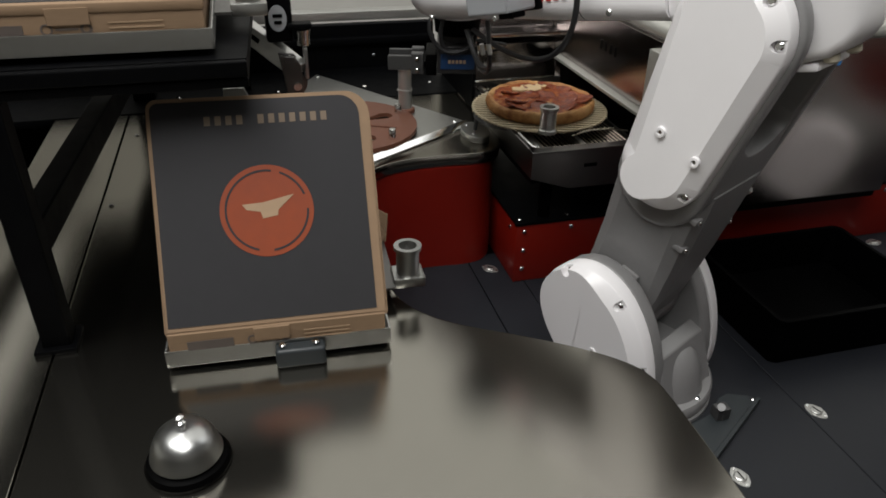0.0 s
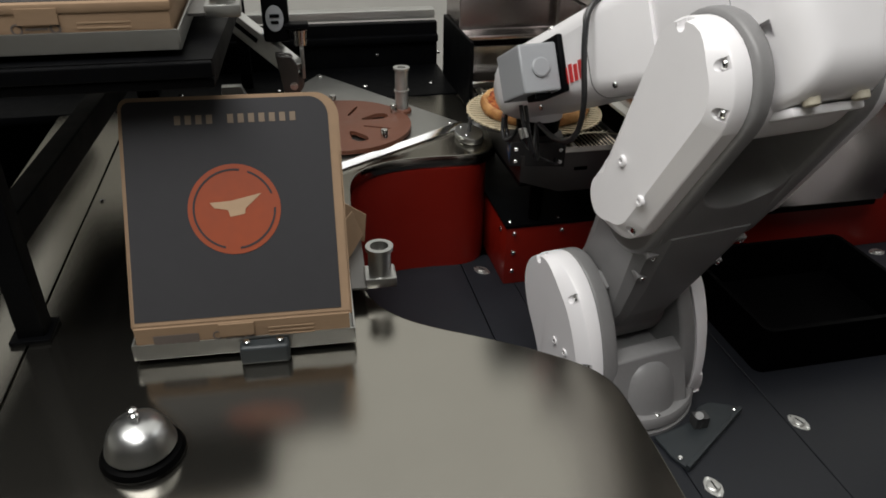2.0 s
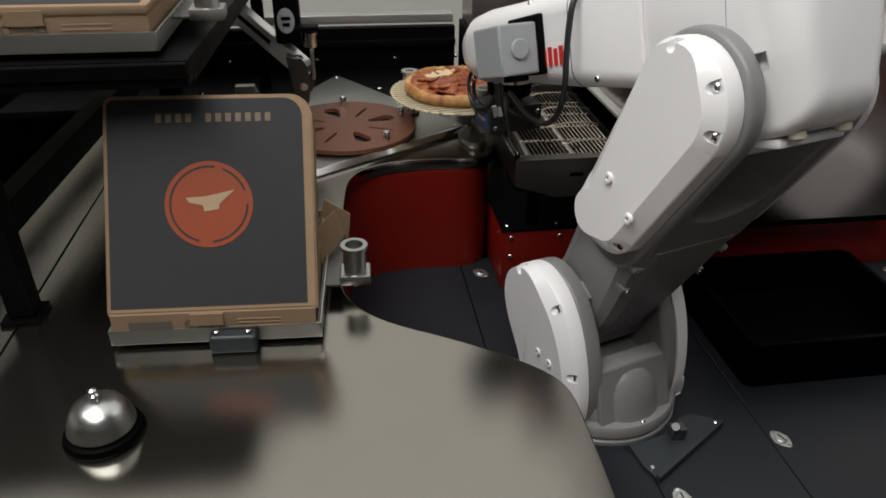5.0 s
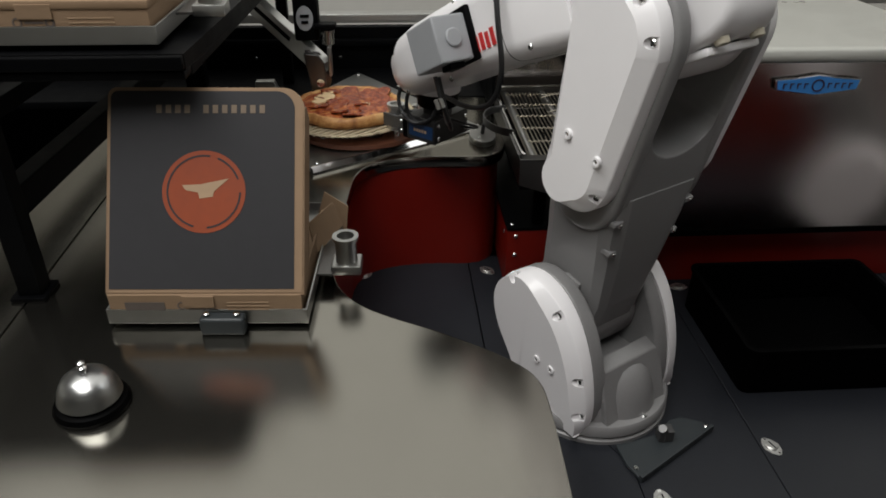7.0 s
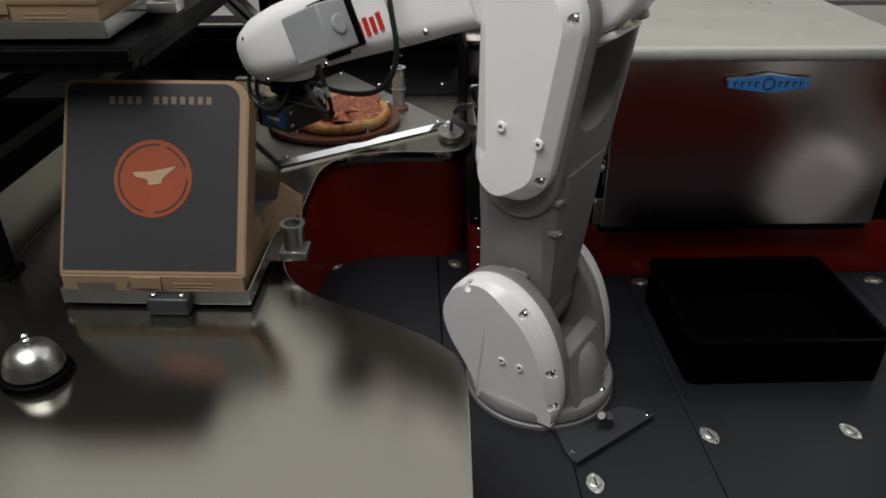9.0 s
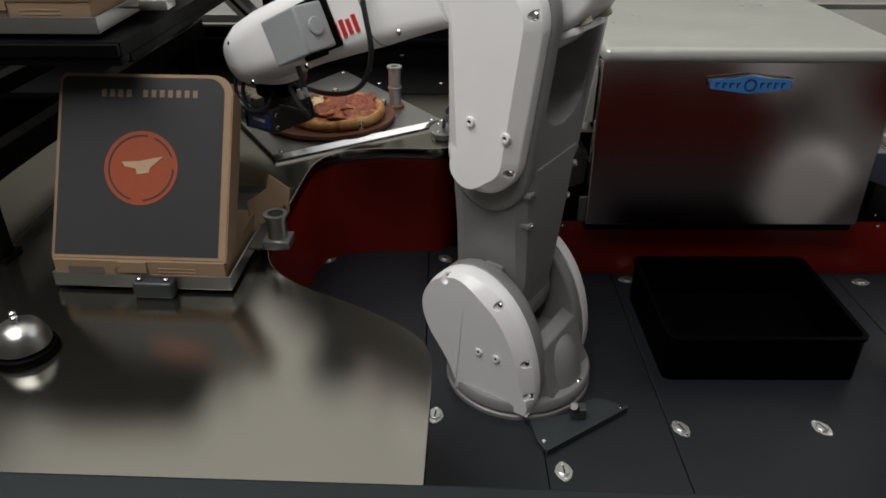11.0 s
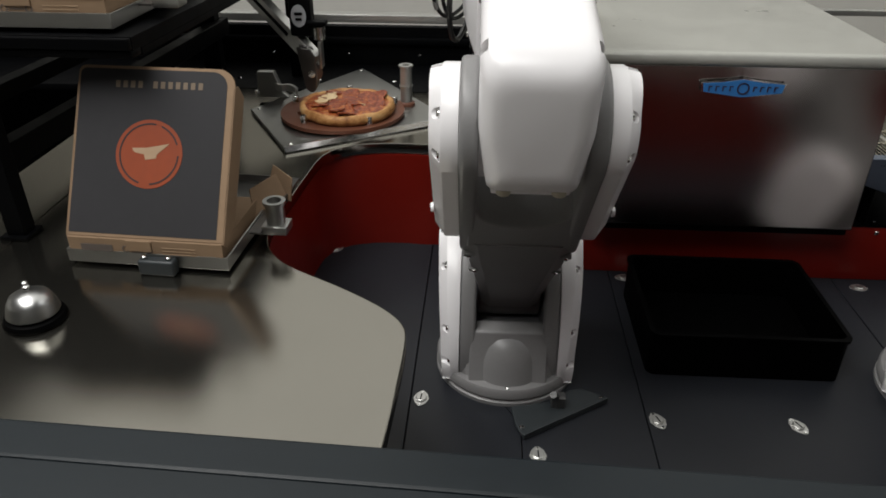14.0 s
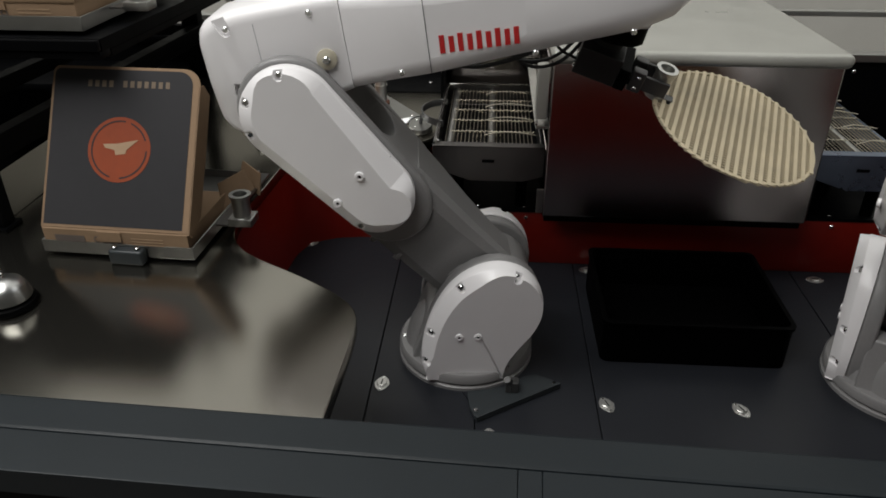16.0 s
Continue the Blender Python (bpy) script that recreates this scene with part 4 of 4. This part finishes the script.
        for z, y in ((0.165, 0.058), (0.215, 0.066)):
            lug = part("lug", block(-0.066, -0.05, sgn * y - 0.008, sgn * y + 0.008, z - 0.004, z + 0.004, 0.002), GREY, a)
            screw_at(lug, -0.0665, sgn * y, z, 0, -90, 0, 0.7)
        part("lug", block(-0.03, 0.0, sgn * 0.052 - 0.006, sgn * 0.052 + 0.006, 0.066, 0.082, 0.003), GREY, a)
    # elbow and forearm
    secs = []
    for x, top, bot, w, wb in ((-0.1085, 0.098, 0.004, 0.034, 0.026), (-0.107, 0.107, -0.006, 0.043, 0.035), (-0.103, 0.115, -0.016, 0.05, 0.042), (-0.094, 0.124, -0.027, 0.056, 0.047), (-0.08, 0.131, -0.036, 0.059, 0.05),
                               (-0.05, 0.136, -0.042, 0.0595, 0.052), (-0.01, 0.139, -0.04, 0.0595, 0.053), (0.03, 0.141, -0.016, 0.0595, 0.055), (0.06, 0.142, 0.002, 0.0598, 0.057), (0.09, 0.142, 0.01, 0.06, 0.058)):
        mid = bot + 0.42 * (top - bot)
        half = [(0, top), (w - 0.02, top)] + [(w - 0.02 + 0.02 * math.sin(radians(q)), top - 0.02 + 0.02 * math.cos(radians(q))) for q in (18, 36, 54, 72, 90)] + [(w, mid + 0.006), (w - 0.0015, mid - 0.004), (wb, bot + 0.012)] + \
               [(wb - 0.012 + 0.012 * math.cos(radians(q)), bot + 0.012 - 0.012 * math.sin(radians(q))) for q in (30, 60, 90)]
        secs.append([(x, y, z) for y, z in half] + [(x, -y, z) for y, z in half[::-1][:-1]])
    seats = []
    for sgn in (1, -1):
        lo, hi = sorted((sgn * 0.052, sgn * 0.09))
        seats += [notch(-0.064, 0.112, -0.5, 1, 0.0085, lo, hi), notch(-0.05, 0.03, -1, 0.12, 0.0085, *sorted((sgn * 0.05, sgn * 0.09)))]
    f = part("elbow", merged(carved(loft(secs), seats), rod((0, -0.061, 0), (0, 0.061, 0), 0.062, 40)), WHITE, r, "glossy white elbow housing")
    for p in f.data.polygons:
        p.use_smooth = True
    for sgn in (1, -1):
        part("seam", block(-0.0262, -0.0254, sgn * 0.0594 - 0.0004, sgn * 0.0594 + 0.0004, 0.038, 0.116), GREYBOX, f)
    part("foot_step", block(-0.07, -0.03, -0.044, 0.044, -0.05, -0.0405, 0.003), WHITE, f)
    for y in (-0.03, 0.03):
        part("stop_pad", lathe([(0.008, 0), (0.008, 0.007), (0.005, 0.009)], 16), YELLOW, f).matrix_basis = pose(-0.078, y, -0.034, 180)
    screw_at(f, 0.062, -0.0655, 0.058, 90, 0, 0, 1.2)
    part("button", lathe([(0.014, 0), (0.014, 0.005), (0.006, 0.008)], 18), YELLOW, f, "yellowed round plug").matrix_basis = pose(0.062, -0.058, 0.058, 90)
    for sgn in (1, -1):
        for x, z, y in ((-0.064, 0.112, 0.0525), (-0.05, 0.03, 0.0505), (0.05, 0.12, 0.0592)):
            screw_at(f, x, sgn * y, z, -90 * sgn, 0, 0, 1.05)
    secs = []
    for x, cz, hz, hy, rr in ((0.0915, 0.076, 0.065, 0.064, 0.022), (0.14, 0.078, 0.062, 0.074, 0.024), (0.2, 0.08, 0.06, 0.083, 0.026), (0.33, 0.086, 0.055, 0.086, 0.03), (0.43, 0.09, 0.054, 0.085, 0.034), (0.49, 0.09, 0.052, 0.08, 0.038), (0.535, 0.09, 0.045, 0.066, 0.04), (0.56, 0.09, 0.032, 0.045, 0.03), (0.568, 0.09, 0.018, 0.026, 0.017)):
        secs.append([(x, y, z) for y, z in rounded(0, cz, hy, hz, rr)])
    fa = part("forearm", loft(secs), WHITE, r, "glossy white forearm with red lettering bars")
    for sgn in (1, -1):
        for x, z in ((0.16, 0.03), (0.16, 0.12), (0.3, 0.135), (0.36, 0.13), (0.44, 0.125), (0.5, 0.115), (0.34, 0.035), (0.47, 0.045)):
            hy = 0.076 if x < 0.2 else 0.084
            screw_at(fa, x, sgn * (hy - (0.012 if z > 0.11 else 0.001)), z, -90 * sgn + (35 * sgn if z > 0.11 else 0), 0, 0, 0.95)
        for k in range(5):
            x = 0.215 + k * 0.0245
            y0 = 0.0833 + 0.0005 * k
            for q, z1 in ((0.0, 0.0745), (0.0125, 0.072)) if k < 4 else ((0.0, 0.0735),):
                part("letter_bar", block(x + q, x + q + 0.007, sgn * y0 - 0.0012, sgn * y0 + 0.0022, 0.051, z1), RED_MARK, fa)
    part("joint_line", loft([[(x, y, z) for y, z in rounded(0, 0.08, 0.0833, 0.0603, 0.026)] for x in (0.1994, 0.2006)]), DARK_METAL, fa)
    box = part("junction_box", block(0.257, 0.328, 0.093, 0.148, 0.045, 0.109, 0.003, 2), GREYBOX, fa, "grey junction box")
    part("box_plate", block(0.253, 0.332, 0.083, 0.0925, 0.042, 0.118, 0.003), BLACK, fa)
    part("box_disc", lathe([(0.013, 0), (0.013, 0.002), (0.011, 0.003)], 24), GREYBOX, box).matrix_basis = pose(0.2565, 0.12, 0.077, 0, -90)
    part("box_socket", block(0.265, 0.29, 0.105, 0.13, 0.037, 0.0455, 0.002), BLACK, box)
    part("cable", tube([(0.17, 0.02, 0.145), (0.175, 0.085, 0.14), (0.18, 0.1, 0.08), (0.195, 0.1, 0.01), (0.25, 0.09, -0.025), (0.33, 0.075, -0.015), (0.42, 0.05, 0.02)], 0.0038), RUBBER, fa)
    part("cable", tube([(0.31, 0.13, 0.038), (0.315, 0.128, 0.0), (0.335, 0.11, -0.03), (0.39, 0.08, -0.025), (0.43, 0.05, 0.02)], 0.003), RUBBER, fa)
    part("cable", tube([(0.32, 0.118, 0.038), (0.328, 0.115, -0.01), (0.35, 0.1, -0.04), (0.4, 0.07, -0.03), (0.44, 0.045, 0.02)], 0.003), RUBBER, fa)
    for x in (0.313, 0.326):
        part("connector", rod((x + 0.002, 0.128, 0.008), (x + 0.004, 0.125, -0.006), 0.0032, 12), ALU, fa)
    # wrist and gripper, origin at the wrist pivot
    w = part("wrist", merged(rod((0, -0.045, 0), (0, 0.045, 0), 0.044, 24, bevel=0.004), lathe([(0.04, -0.05), (0.042, -0.03), (0.042, 0.0)], 28)), WHITE, r, "white wrist joint")
    part("flange", lathe([(0.03, -0.078), (0.036, -0.074), (0.038, -0.052), (0.036, -0.05)], 28), BLACK_PLASTIC, w)
    g = part("gripper", merged(block(-0.032, 0.032, -0.047, 0.047, -0.132, -0.088, 0.002), lathe([(0.026, -0.088), (0.026, -0.074)], 24)), GRIP, r, "black electric gripper with a blue plate")
    part("blue_plate", block(-0.028, 0.026, 0.0472, 0.0482, -0.124, -0.1, 0.0004), LABEL_BLUE, g, "dark blue label with a pale mark")
    for x in (-0.012, -0.006, 0.0, 0.006, 0.012):
        part("label_bar", block(x - 0.002, x + 0.0022, 0.0484, 0.0487, -0.1145, -0.109), PRINT_TAN, g)
    part("finger_guide", merged(block(0.0325, 0.05, -0.038, 0.038, -0.138, -0.104, 0.002), block(0.05, 0.053, -0.034, 0.034, -0.126, -0.116)), BLACK_PLASTIC, g)
    for sgn in (1, -1):
        finger = part("finger", merged(block(0.0535, 0.074, sgn * 0.017 - 0.008, sgn * 0.017 + 0.008, -0.14, -0.106, 0.002), block(0.07, 0.112, sgn * 0.02 - 0.003, sgn * 0.02 + 0.003, -0.134, -0.11, 0.0015)), DARK_METAL, g, "dark machined gripper finger")
        for z in (-0.133, -0.115):
            screw_at(finger, 0.064, sgn * 0.0252, z, -90 * sgn, 0, 0, 0.8)
        for z in (-0.122, -0.1):
            screw_at(g, -0.0325, sgn * 0.038, z, 0, -90, 0, 0.9)
    part("tool_cable", tube([(-0.032, -0.03, -0.118), (-0.062, -0.03, -0.115), (-0.085, -0.01, -0.1), (-0.07, 0.02, -0.088), (-0.03, 0.03, -0.082)], 0.0022), RUBBER, g)
    for k in range(2):
        part("hose", tube([(0.03 - k * 0.02, 0.04, -0.02), (0.05 - k * 0.02, 0.055, -0.06), (0.02, 0.058 - k * 0.01, -0.1), (-0.025, 0.05, -0.09), (-0.03, 0.035, -0.06)], 0.0034), RUBBER, g)
    parts = dict(turret=t, lower_arm=a, elbow=f, forearm=fa, wrist=w, gripper=g)
    for name, m in arm_set.items():
        parts[name].matrix_basis = m
    return r, parts


WRIST = (0.49, 0.0, 0.088)


def chain(heading, lean, pitch, psi, roll=0.0, dip=0.0):
    """Poses of the robot's links in its own space: heading about the upright axis, lean of the lower arm, pitch of the forearm, and the gripper's course."""
    turret = pose(0, 0, 0, 0, 0, heading)
    shoulder = turret @ at(A1, 0, H2)
    lower = shoulder @ pose(0, 0, 0, 0, lean, 0)
    elbow = shoulder @ at(*(pose(0, 0, 0, 0, lean, 0) @ Vector((0, 0, L2)))) @ pose(0, 0, 0, 0, pitch, 0)
    j5 = elbow @ Vector(WRIST)
    tool = at(*j5) @ pose(0, 0, 0, 0, 0, psi) @ pose(0, 0, 0, 0, dip, 0) @ pose(0, 0, 0, roll, 0, 0)
    wrist = at(*j5) @ pose(0, 0, 0, 0, 0, heading) @ pose(0, 0, 0, 0, dip * 0.5, 0)
    return dict(turret=turret, lower_arm=lower, elbow=elbow, forearm=elbow, wrist=wrist, gripper=tool)


# seconds, heading, lean, pitch, gripper course, gripper roll, gripper dip
JOINTS = [
    (0, 118.5, -16.2, 13.5, 165, 0, 0), (0.5, 111.9, -28.8, 7.3, 130, 0, 0), (1, 109.0, -36.7, 13.3, 90, 0, 0), (1.5, 108.9, -34.8, 22.6, 80, 0, 0),
    (2, 98.4, -26.7, 28.3, 78, 0, 0), (2.5, 98.6, -26.5, 27.9, 78, 0, 0), (3, 98.3, -27.6, 25.4, 78, 0, 0), (3.5, 97.1, -29.6, 22.8, 78, 0, 0),
    (4, 99.7, -29.7, 16.8, 85, 0, 0), (6.5, 118.1, -21.4, 25.2, 130, 0, 0), (7, 120.8, -11.2, 28.3, 137, 0, 0), (7.5, 122.8, -11.6, 26.1, 140, 0, 0),
    (8, 127.6, -10.6, 26.1, 138, 0, 0), (8.5, 136.4, -7.7, 25.1, 138, 0, 0), (9, 144.5, -4.4, 23.5, 142, 0, 0), (11.5, 146.0, -3.4, 24.7, 144, 0, 0),
    (12, 143.8, -7.5, 21.5, 143, 0, 0), (12.5, 142.8, -25.5, 6.5, 130, 0, 4), (13, 134.4, -34.3, -9.6, 129, 0, 9), (13.5, 113.4, -34.9, -11.0, 108, 0, 9),
    (14, 90.5, -35.2, -11.7, 84, 0, 8), (14.5, 67.5, -37.5, -12.5, 60, 0, 6), (15, 46.3, -41.1, -10.5, 40, -1, 2.6), (15.5, 25.4, -44.2, -12.5, 15, -1, 3),
    (16, 5.7, -42.2, -7.2, -8.5, 15, 17.7),
]


def joints_at(t):
    """Smooth joint values between the rows, with no overshoot."""
    ts = [r[0] for r in JOINTS]
    i = max(0, min(len(ts) - 2, sum(1 for x in ts if x <= t) - 1))
    out = []
    for k in range(1, 7):
        def slope(j):
            if j <= 0 or j >= len(ts) - 1:
                return 0.0
            a = (JOINTS[j][k] - JOINTS[j - 1][k]) / (ts[j] - ts[j - 1])
            b = (JOINTS[j + 1][k] - JOINTS[j][k]) / (ts[j + 1] - ts[j])
            return 0.0 if a * b <= 0 else 2 * a * b / (a + b)
        h = ts[i + 1] - ts[i]
        s = min(1.0, max(0.0, (t - ts[i]) / h))
        out.append((2 * s**3 - 3 * s**2 + 1) * JOINTS[i][k] + (s**3 - 2 * s**2 + s) * h * slope(i) + (3 * s**2 - 2 * s**3) * JOINTS[i + 1][k] + (s**3 - s**2) * h * slope(i + 1))
    return out


ROBOT_AT = at(0.528, 0.779, DECK_Z)
main_robot, LINKS = robot("white and grey six-axis robot arm bolted to the deck", ROBOT_AT, chain(*joints_at(0)))
robot("white and grey robot arm standing still beside the tray", at(1.258, 0.735, DECK_Z), chain(62, -35, -22, 62))

# cable cover plate at the robot's foot
cover = thing("cable_cover", "dark folded cover plate with a hose fitting at the robot's foot", "cover")
part("plate", prism([(0.553, 0.588), (0.69, 0.679), (0.678, 0.694), (0.65, 0.706), (0.63, 0.7), (0.6, 0.672), (0.565, 0.662), (0.535, 0.656), (0.541, 0.617)], DECK_Z + 0.0005, DECK_Z + 0.006, bevel=0.0015), COVER_PLATE, cover)
part("folded_edge", prism([(0.553, 0.588), (0.69, 0.679), (0.687, 0.684), (0.55, 0.594)], DECK_Z + 0.0062, DECK_Z + 0.011, bevel=0.001), COVER_PLATE, cover)
screw_at(cover, 0.68, 0.683, DECK_Z + 0.006, 0, 0, 0, 0.9)
screw_at(cover, 0.551, 0.61, DECK_Z + 0.006, 0, 0, 0, 0.9)
part("fitting", merged(rod((0.607, 0.662, DECK_Z + 0.006), (0.607, 0.662, DECK_Z + 0.02), 0.008, 6), rod((0.607, 0.662, DECK_Z + 0.02), (0.6, 0.655, DECK_Z + 0.034), 0.006, 12)), DARK_METAL, cover)
part("fitting_block", block(0.598, 0.62, 0.655, 0.673, DECK_Z + 0.006, DECK_Z + 0.026, 0.002), DARK_METAL, cover)

# ---- baking screen with its gripping pin, origin at the pin's middle, disc along +x ----
RING = 0.13
disc = thing("baking_screen", "round wire baking screen with a steel gripping pin", "baking screen")
bars = []
for k in range(-10, 11):
    c = k * 0.0124
    half = math.sqrt(max(0.0, (RING + 0.001) ** 2 - c * c))
    bars.append(block(RING + c - 0.0029, RING + c + 0.0029, -half, half, -0.0235, -0.0215))
    for e in (c - 0.0031, c + 0.0031):
        half = math.sqrt(max(0.0, (RING + 0.0012) ** 2 - e * e))
        bars.append(block(RING - half, RING + half, e - 0.0012, e + 0.0012, -0.0265, -0.0245))
tagged(part("wire_mesh", merged(*bars), SCREEN, disc, smooth=False), kind="stuff")
disc.children[0].matrix_basis = at(RING, 0, 0) @ pose(0, 0, 0, 0, 0, -5) @ at(-RING, 0, 0)
part("rim", lathe([(RING - 0.004, -0.001), (RING, -0.001), (RING + 0.001, 0.0005), (RING, 0.002), (RING - 0.004, 0.002), (RING - 0.004, -0.001)], 72, False), SCREEN, disc).matrix_basis = at(RING, 0, -0.0245)
part("pin", lathe([(0.0165, -0.024), (0.0165, -0.018), (0.0145, -0.016), (0.0145, 0.016), (0.017, 0.018), (0.017, 0.024), (0.011, 0.024), (0.011, 0.01)], 28), ALU, disc, "turned aluminium gripping pin")
part("pin_clip", block(0.0, 0.03, -0.008, 0.008, -0.0265, -0.0205, 0.001), DARK_METAL, disc)

# ---- pizza ----
def food(name, stops, scale, rough, bump):
    """Baked food: a ramp of browns over two scales of noise, with relief."""
    m = bpy.data.materials.new(name)
    m.use_nodes = True
    nt = m.node_tree
    b = nt.nodes["Principled BSDF"]
    b.inputs["Roughness"].default_value = rough
    co = nt.nodes.new("ShaderNodeTexCoord")
    n1 = nt.nodes.new("ShaderNodeTexNoise")
    n1.inputs["Scale"].default_value, n1.inputs["Detail"].default_value, n1.inputs["Roughness"].default_value = scale, 8, 0.65
    nt.links.new(co.outputs["Object"], n1.inputs["Vector"])
    ramp = nt.nodes.new("ShaderNodeValToRGB")
    el = ramp.color_ramp.elements
    while len(el) < len(stops):
        el.new(0.5)
    for e, (p, c) in zip(el, stops):
        e.position, e.color = p, (*c, 1)
    nt.links.new(n1.outputs[0], ramp.inputs[0])
    nt.links.new(ramp.outputs[0], b.inputs["Base Color"])
    bp = nt.nodes.new("ShaderNodeBump")
    bp.inputs["Strength"].default_value, bp.inputs["Distance"].default_value = bump, 0.002
    nt.links.new(n1.outputs[0], bp.inputs["Height"])
    nt.links.new(bp.outputs[0], b.inputs["Normal"])
    return m


BAKED = food("baked_dough", [(0.3, (0.1, 0.032, 0.01)), (0.43, (0.33, 0.14, 0.04)), (0.54, (0.5, 0.26, 0.09)), (0.75, (0.6, 0.38, 0.17))], 26, 0.6, 0.5)
SAUCE = food("baked_topping", [(0.32, (0.04, 0.01, 0.004)), (0.45, (0.19, 0.032, 0.009)), (0.54, (0.34, 0.085, 0.02)), (0.63, (0.46, 0.19, 0.055)), (0.74, (0.6, 0.4, 0.18))], 75, 0.38, 0.9)
SLICE = food("cured_slice", [(0.3, (0.06, 0.01, 0.004)), (0.46, (0.17, 0.03, 0.01)), (0.58, (0.3, 0.07, 0.022)), (0.72, (0.5, 0.24, 0.1))], 120, 0.33, 0.6)
pizza = thing("pizza", "baked pizza with sausage slices, melted cheese and a golden crust", "pizza")
PR = 0.105
rnd = random.Random(5)
NP = 96


def lump(x, y, z, k):
    return noise.noise(Vector((x * k, y * k, z)))


def pizza_ring(rr, z, rough):
    out = []
    for i in range(NP):
        a = 2 * math.pi * i / NP
        c, s = math.cos(a), math.sin(a)
        w = 1 + 0.03 * lump(c, s, 3, 1.6) + 0.012 * lump(c, s, 9, 6)
        r = PR * rr * w
        out.append((r * c, r * s, z + rough * (0.7 * lump(c * rr, s * rr, z * 60, 3) + 0.5 * lump(c * rr, s * rr, 4, 9))))
    return out


part("crust", loft([pizza_ring(rr, z, q) for rr, z, q in ((0.02, 0.0, 0), (0.93, 0.0, 0), (0.985, 0.005, 0.001), (1.0, 0.011, 0.002), (0.985, 0.018, 0.003), (0.95, 0.022, 0.004), (0.91, 0.0225, 0.004), (0.875, 0.02, 0.003), (0.85, 0.015, 0.001))]), BAKED, pizza, "golden-brown blistered crust")
part("topping", loft([pizza_ring(rr, 0.0185 + 0.003 * (1 - rr), 0.006) for rr in (0.93, 0.88, 0.81, 0.74, 0.68, 0.62, 0.55, 0.48, 0.41, 0.34, 0.27, 0.2, 0.13, 0.07, 0.01)], cap=False), SAUCE, pizza, "bubbled sauce and cheese")
spots = [(0.052, 15), (0.062, 62), (0.055, 118), (0.062, 172), (0.054, 225), (0.06, 282), (0.064, 330), (0.012, 40), (0.024, 190), (0.03, 300), (0.08, 95), (0.079, 250), (0.078, 10)]
for k, (r_, a_) in enumerate(spots):
    rs = 0.0175 + 0.005 * rnd.random()
    bm = lathe([(rs * 0.98, -0.002), (rs, 0.0004), (rs * 0.94, 0.0014), (rs * 0.7, 0.0006), (rs * 0.35, 0.0), (0.001, 0.0)], 22)
    for v in bm.verts:
        f = 1 + 0.28 * lump(v.co.x * 60, v.co.y * 60, k * 3.1, 1)
        v.co = Vector((v.co.x * f, v.co.y * f * 0.92, v.co.z + 0.0022 * lump(v.co.x * 90, v.co.y * 90, k, 1)))
    o = part("sausage_slice", bm, SLICE, pizza)
    o.matrix_basis = pose(r_ * math.cos(radians(a_)), r_ * math.sin(radians(a_)), 0.0205 + 0.003 * rnd.random(), rnd.uniform(-15, 15), rnd.uniform(-15, 15), rnd.uniform(0, 360))
for k, (x, y, q) in enumerate(((-0.03, 0.045, 1.7), (-0.05, 0.026, 1.1), (0.024, -0.034, 0.5), (-0.015, 0.066, 0.9))):
    pts = [(0.013 * q * (1 + 0.35 * lump(math.cos(radians(20 * j)), math.sin(radians(20 * j)), k, 2)) * math.cos(radians(20 * j)), 0.01 * q * (1 + 0.35 * lump(math.cos(radians(20 * j)), math.sin(radians(20 * j)), k + 8, 2)) * math.sin(radians(20 * j))) for j in range(18)]
    part("cheese_patch", prism(pts, 0.019, 0.0235, bevel=0.0012), CHEESE, pizza).matrix_basis = at(x, y, 0)


# ---- what moves ----
def held(t):
    """Pose of the baking screen's pin in the gripper."""
    return ROBOT_AT @ chain(*joints_at(t))["gripper"] @ at(0.1, 0, -0.121)


def mixed(a, b, s):
    q = a.to_quaternion().slerp(b.to_quaternion(), s)
    return Matrix.Translation(a.translation.lerp(b.translation, s)) @ q.to_matrix().to_4x4()


def motions():
    times = [i / 10 for i in range(161)]
    for name, link in LINKS.items():
        walk(link, [(t, chain(*joints_at(t))[name]) for t in times])
    rest = pose(0.5, 1.135, 0.9655, 0, 0, 75)
    rows = []
    for t in times:
        s = min(1.0, max(0.0, (t - 3.3) / 0.5))
        rows.append((t, mixed(rest, held(t), s * s * (3 - 2 * s))))
    walk(disc, rows)
    on_disc = pose(RING - 0.003, 0, -0.0215, 0, 0, -110)
    final = pose(0.176, 1.31, 0.9165, 0, 0, 28)
    prow = []
    for (t, m) in rows:
        s = min(1.0, max(0.0, (t - 7.9) / 0.6))
        s = s * s * (3 - 2 * s)
        here = mixed(m @ on_disc, final, s)
        # the screen is drawn out from under the pizza, which then settles on the board
        d = min(1.0, max(0.0, (t - 8.42) / 0.33))
        d = d * d * (3 - 2 * d)
        here.translation.z = (m @ on_disc).translation.z * (1 - d) + final.translation.z * d
        prow.append((t, here))
    walk(pizza, prow)


motions()
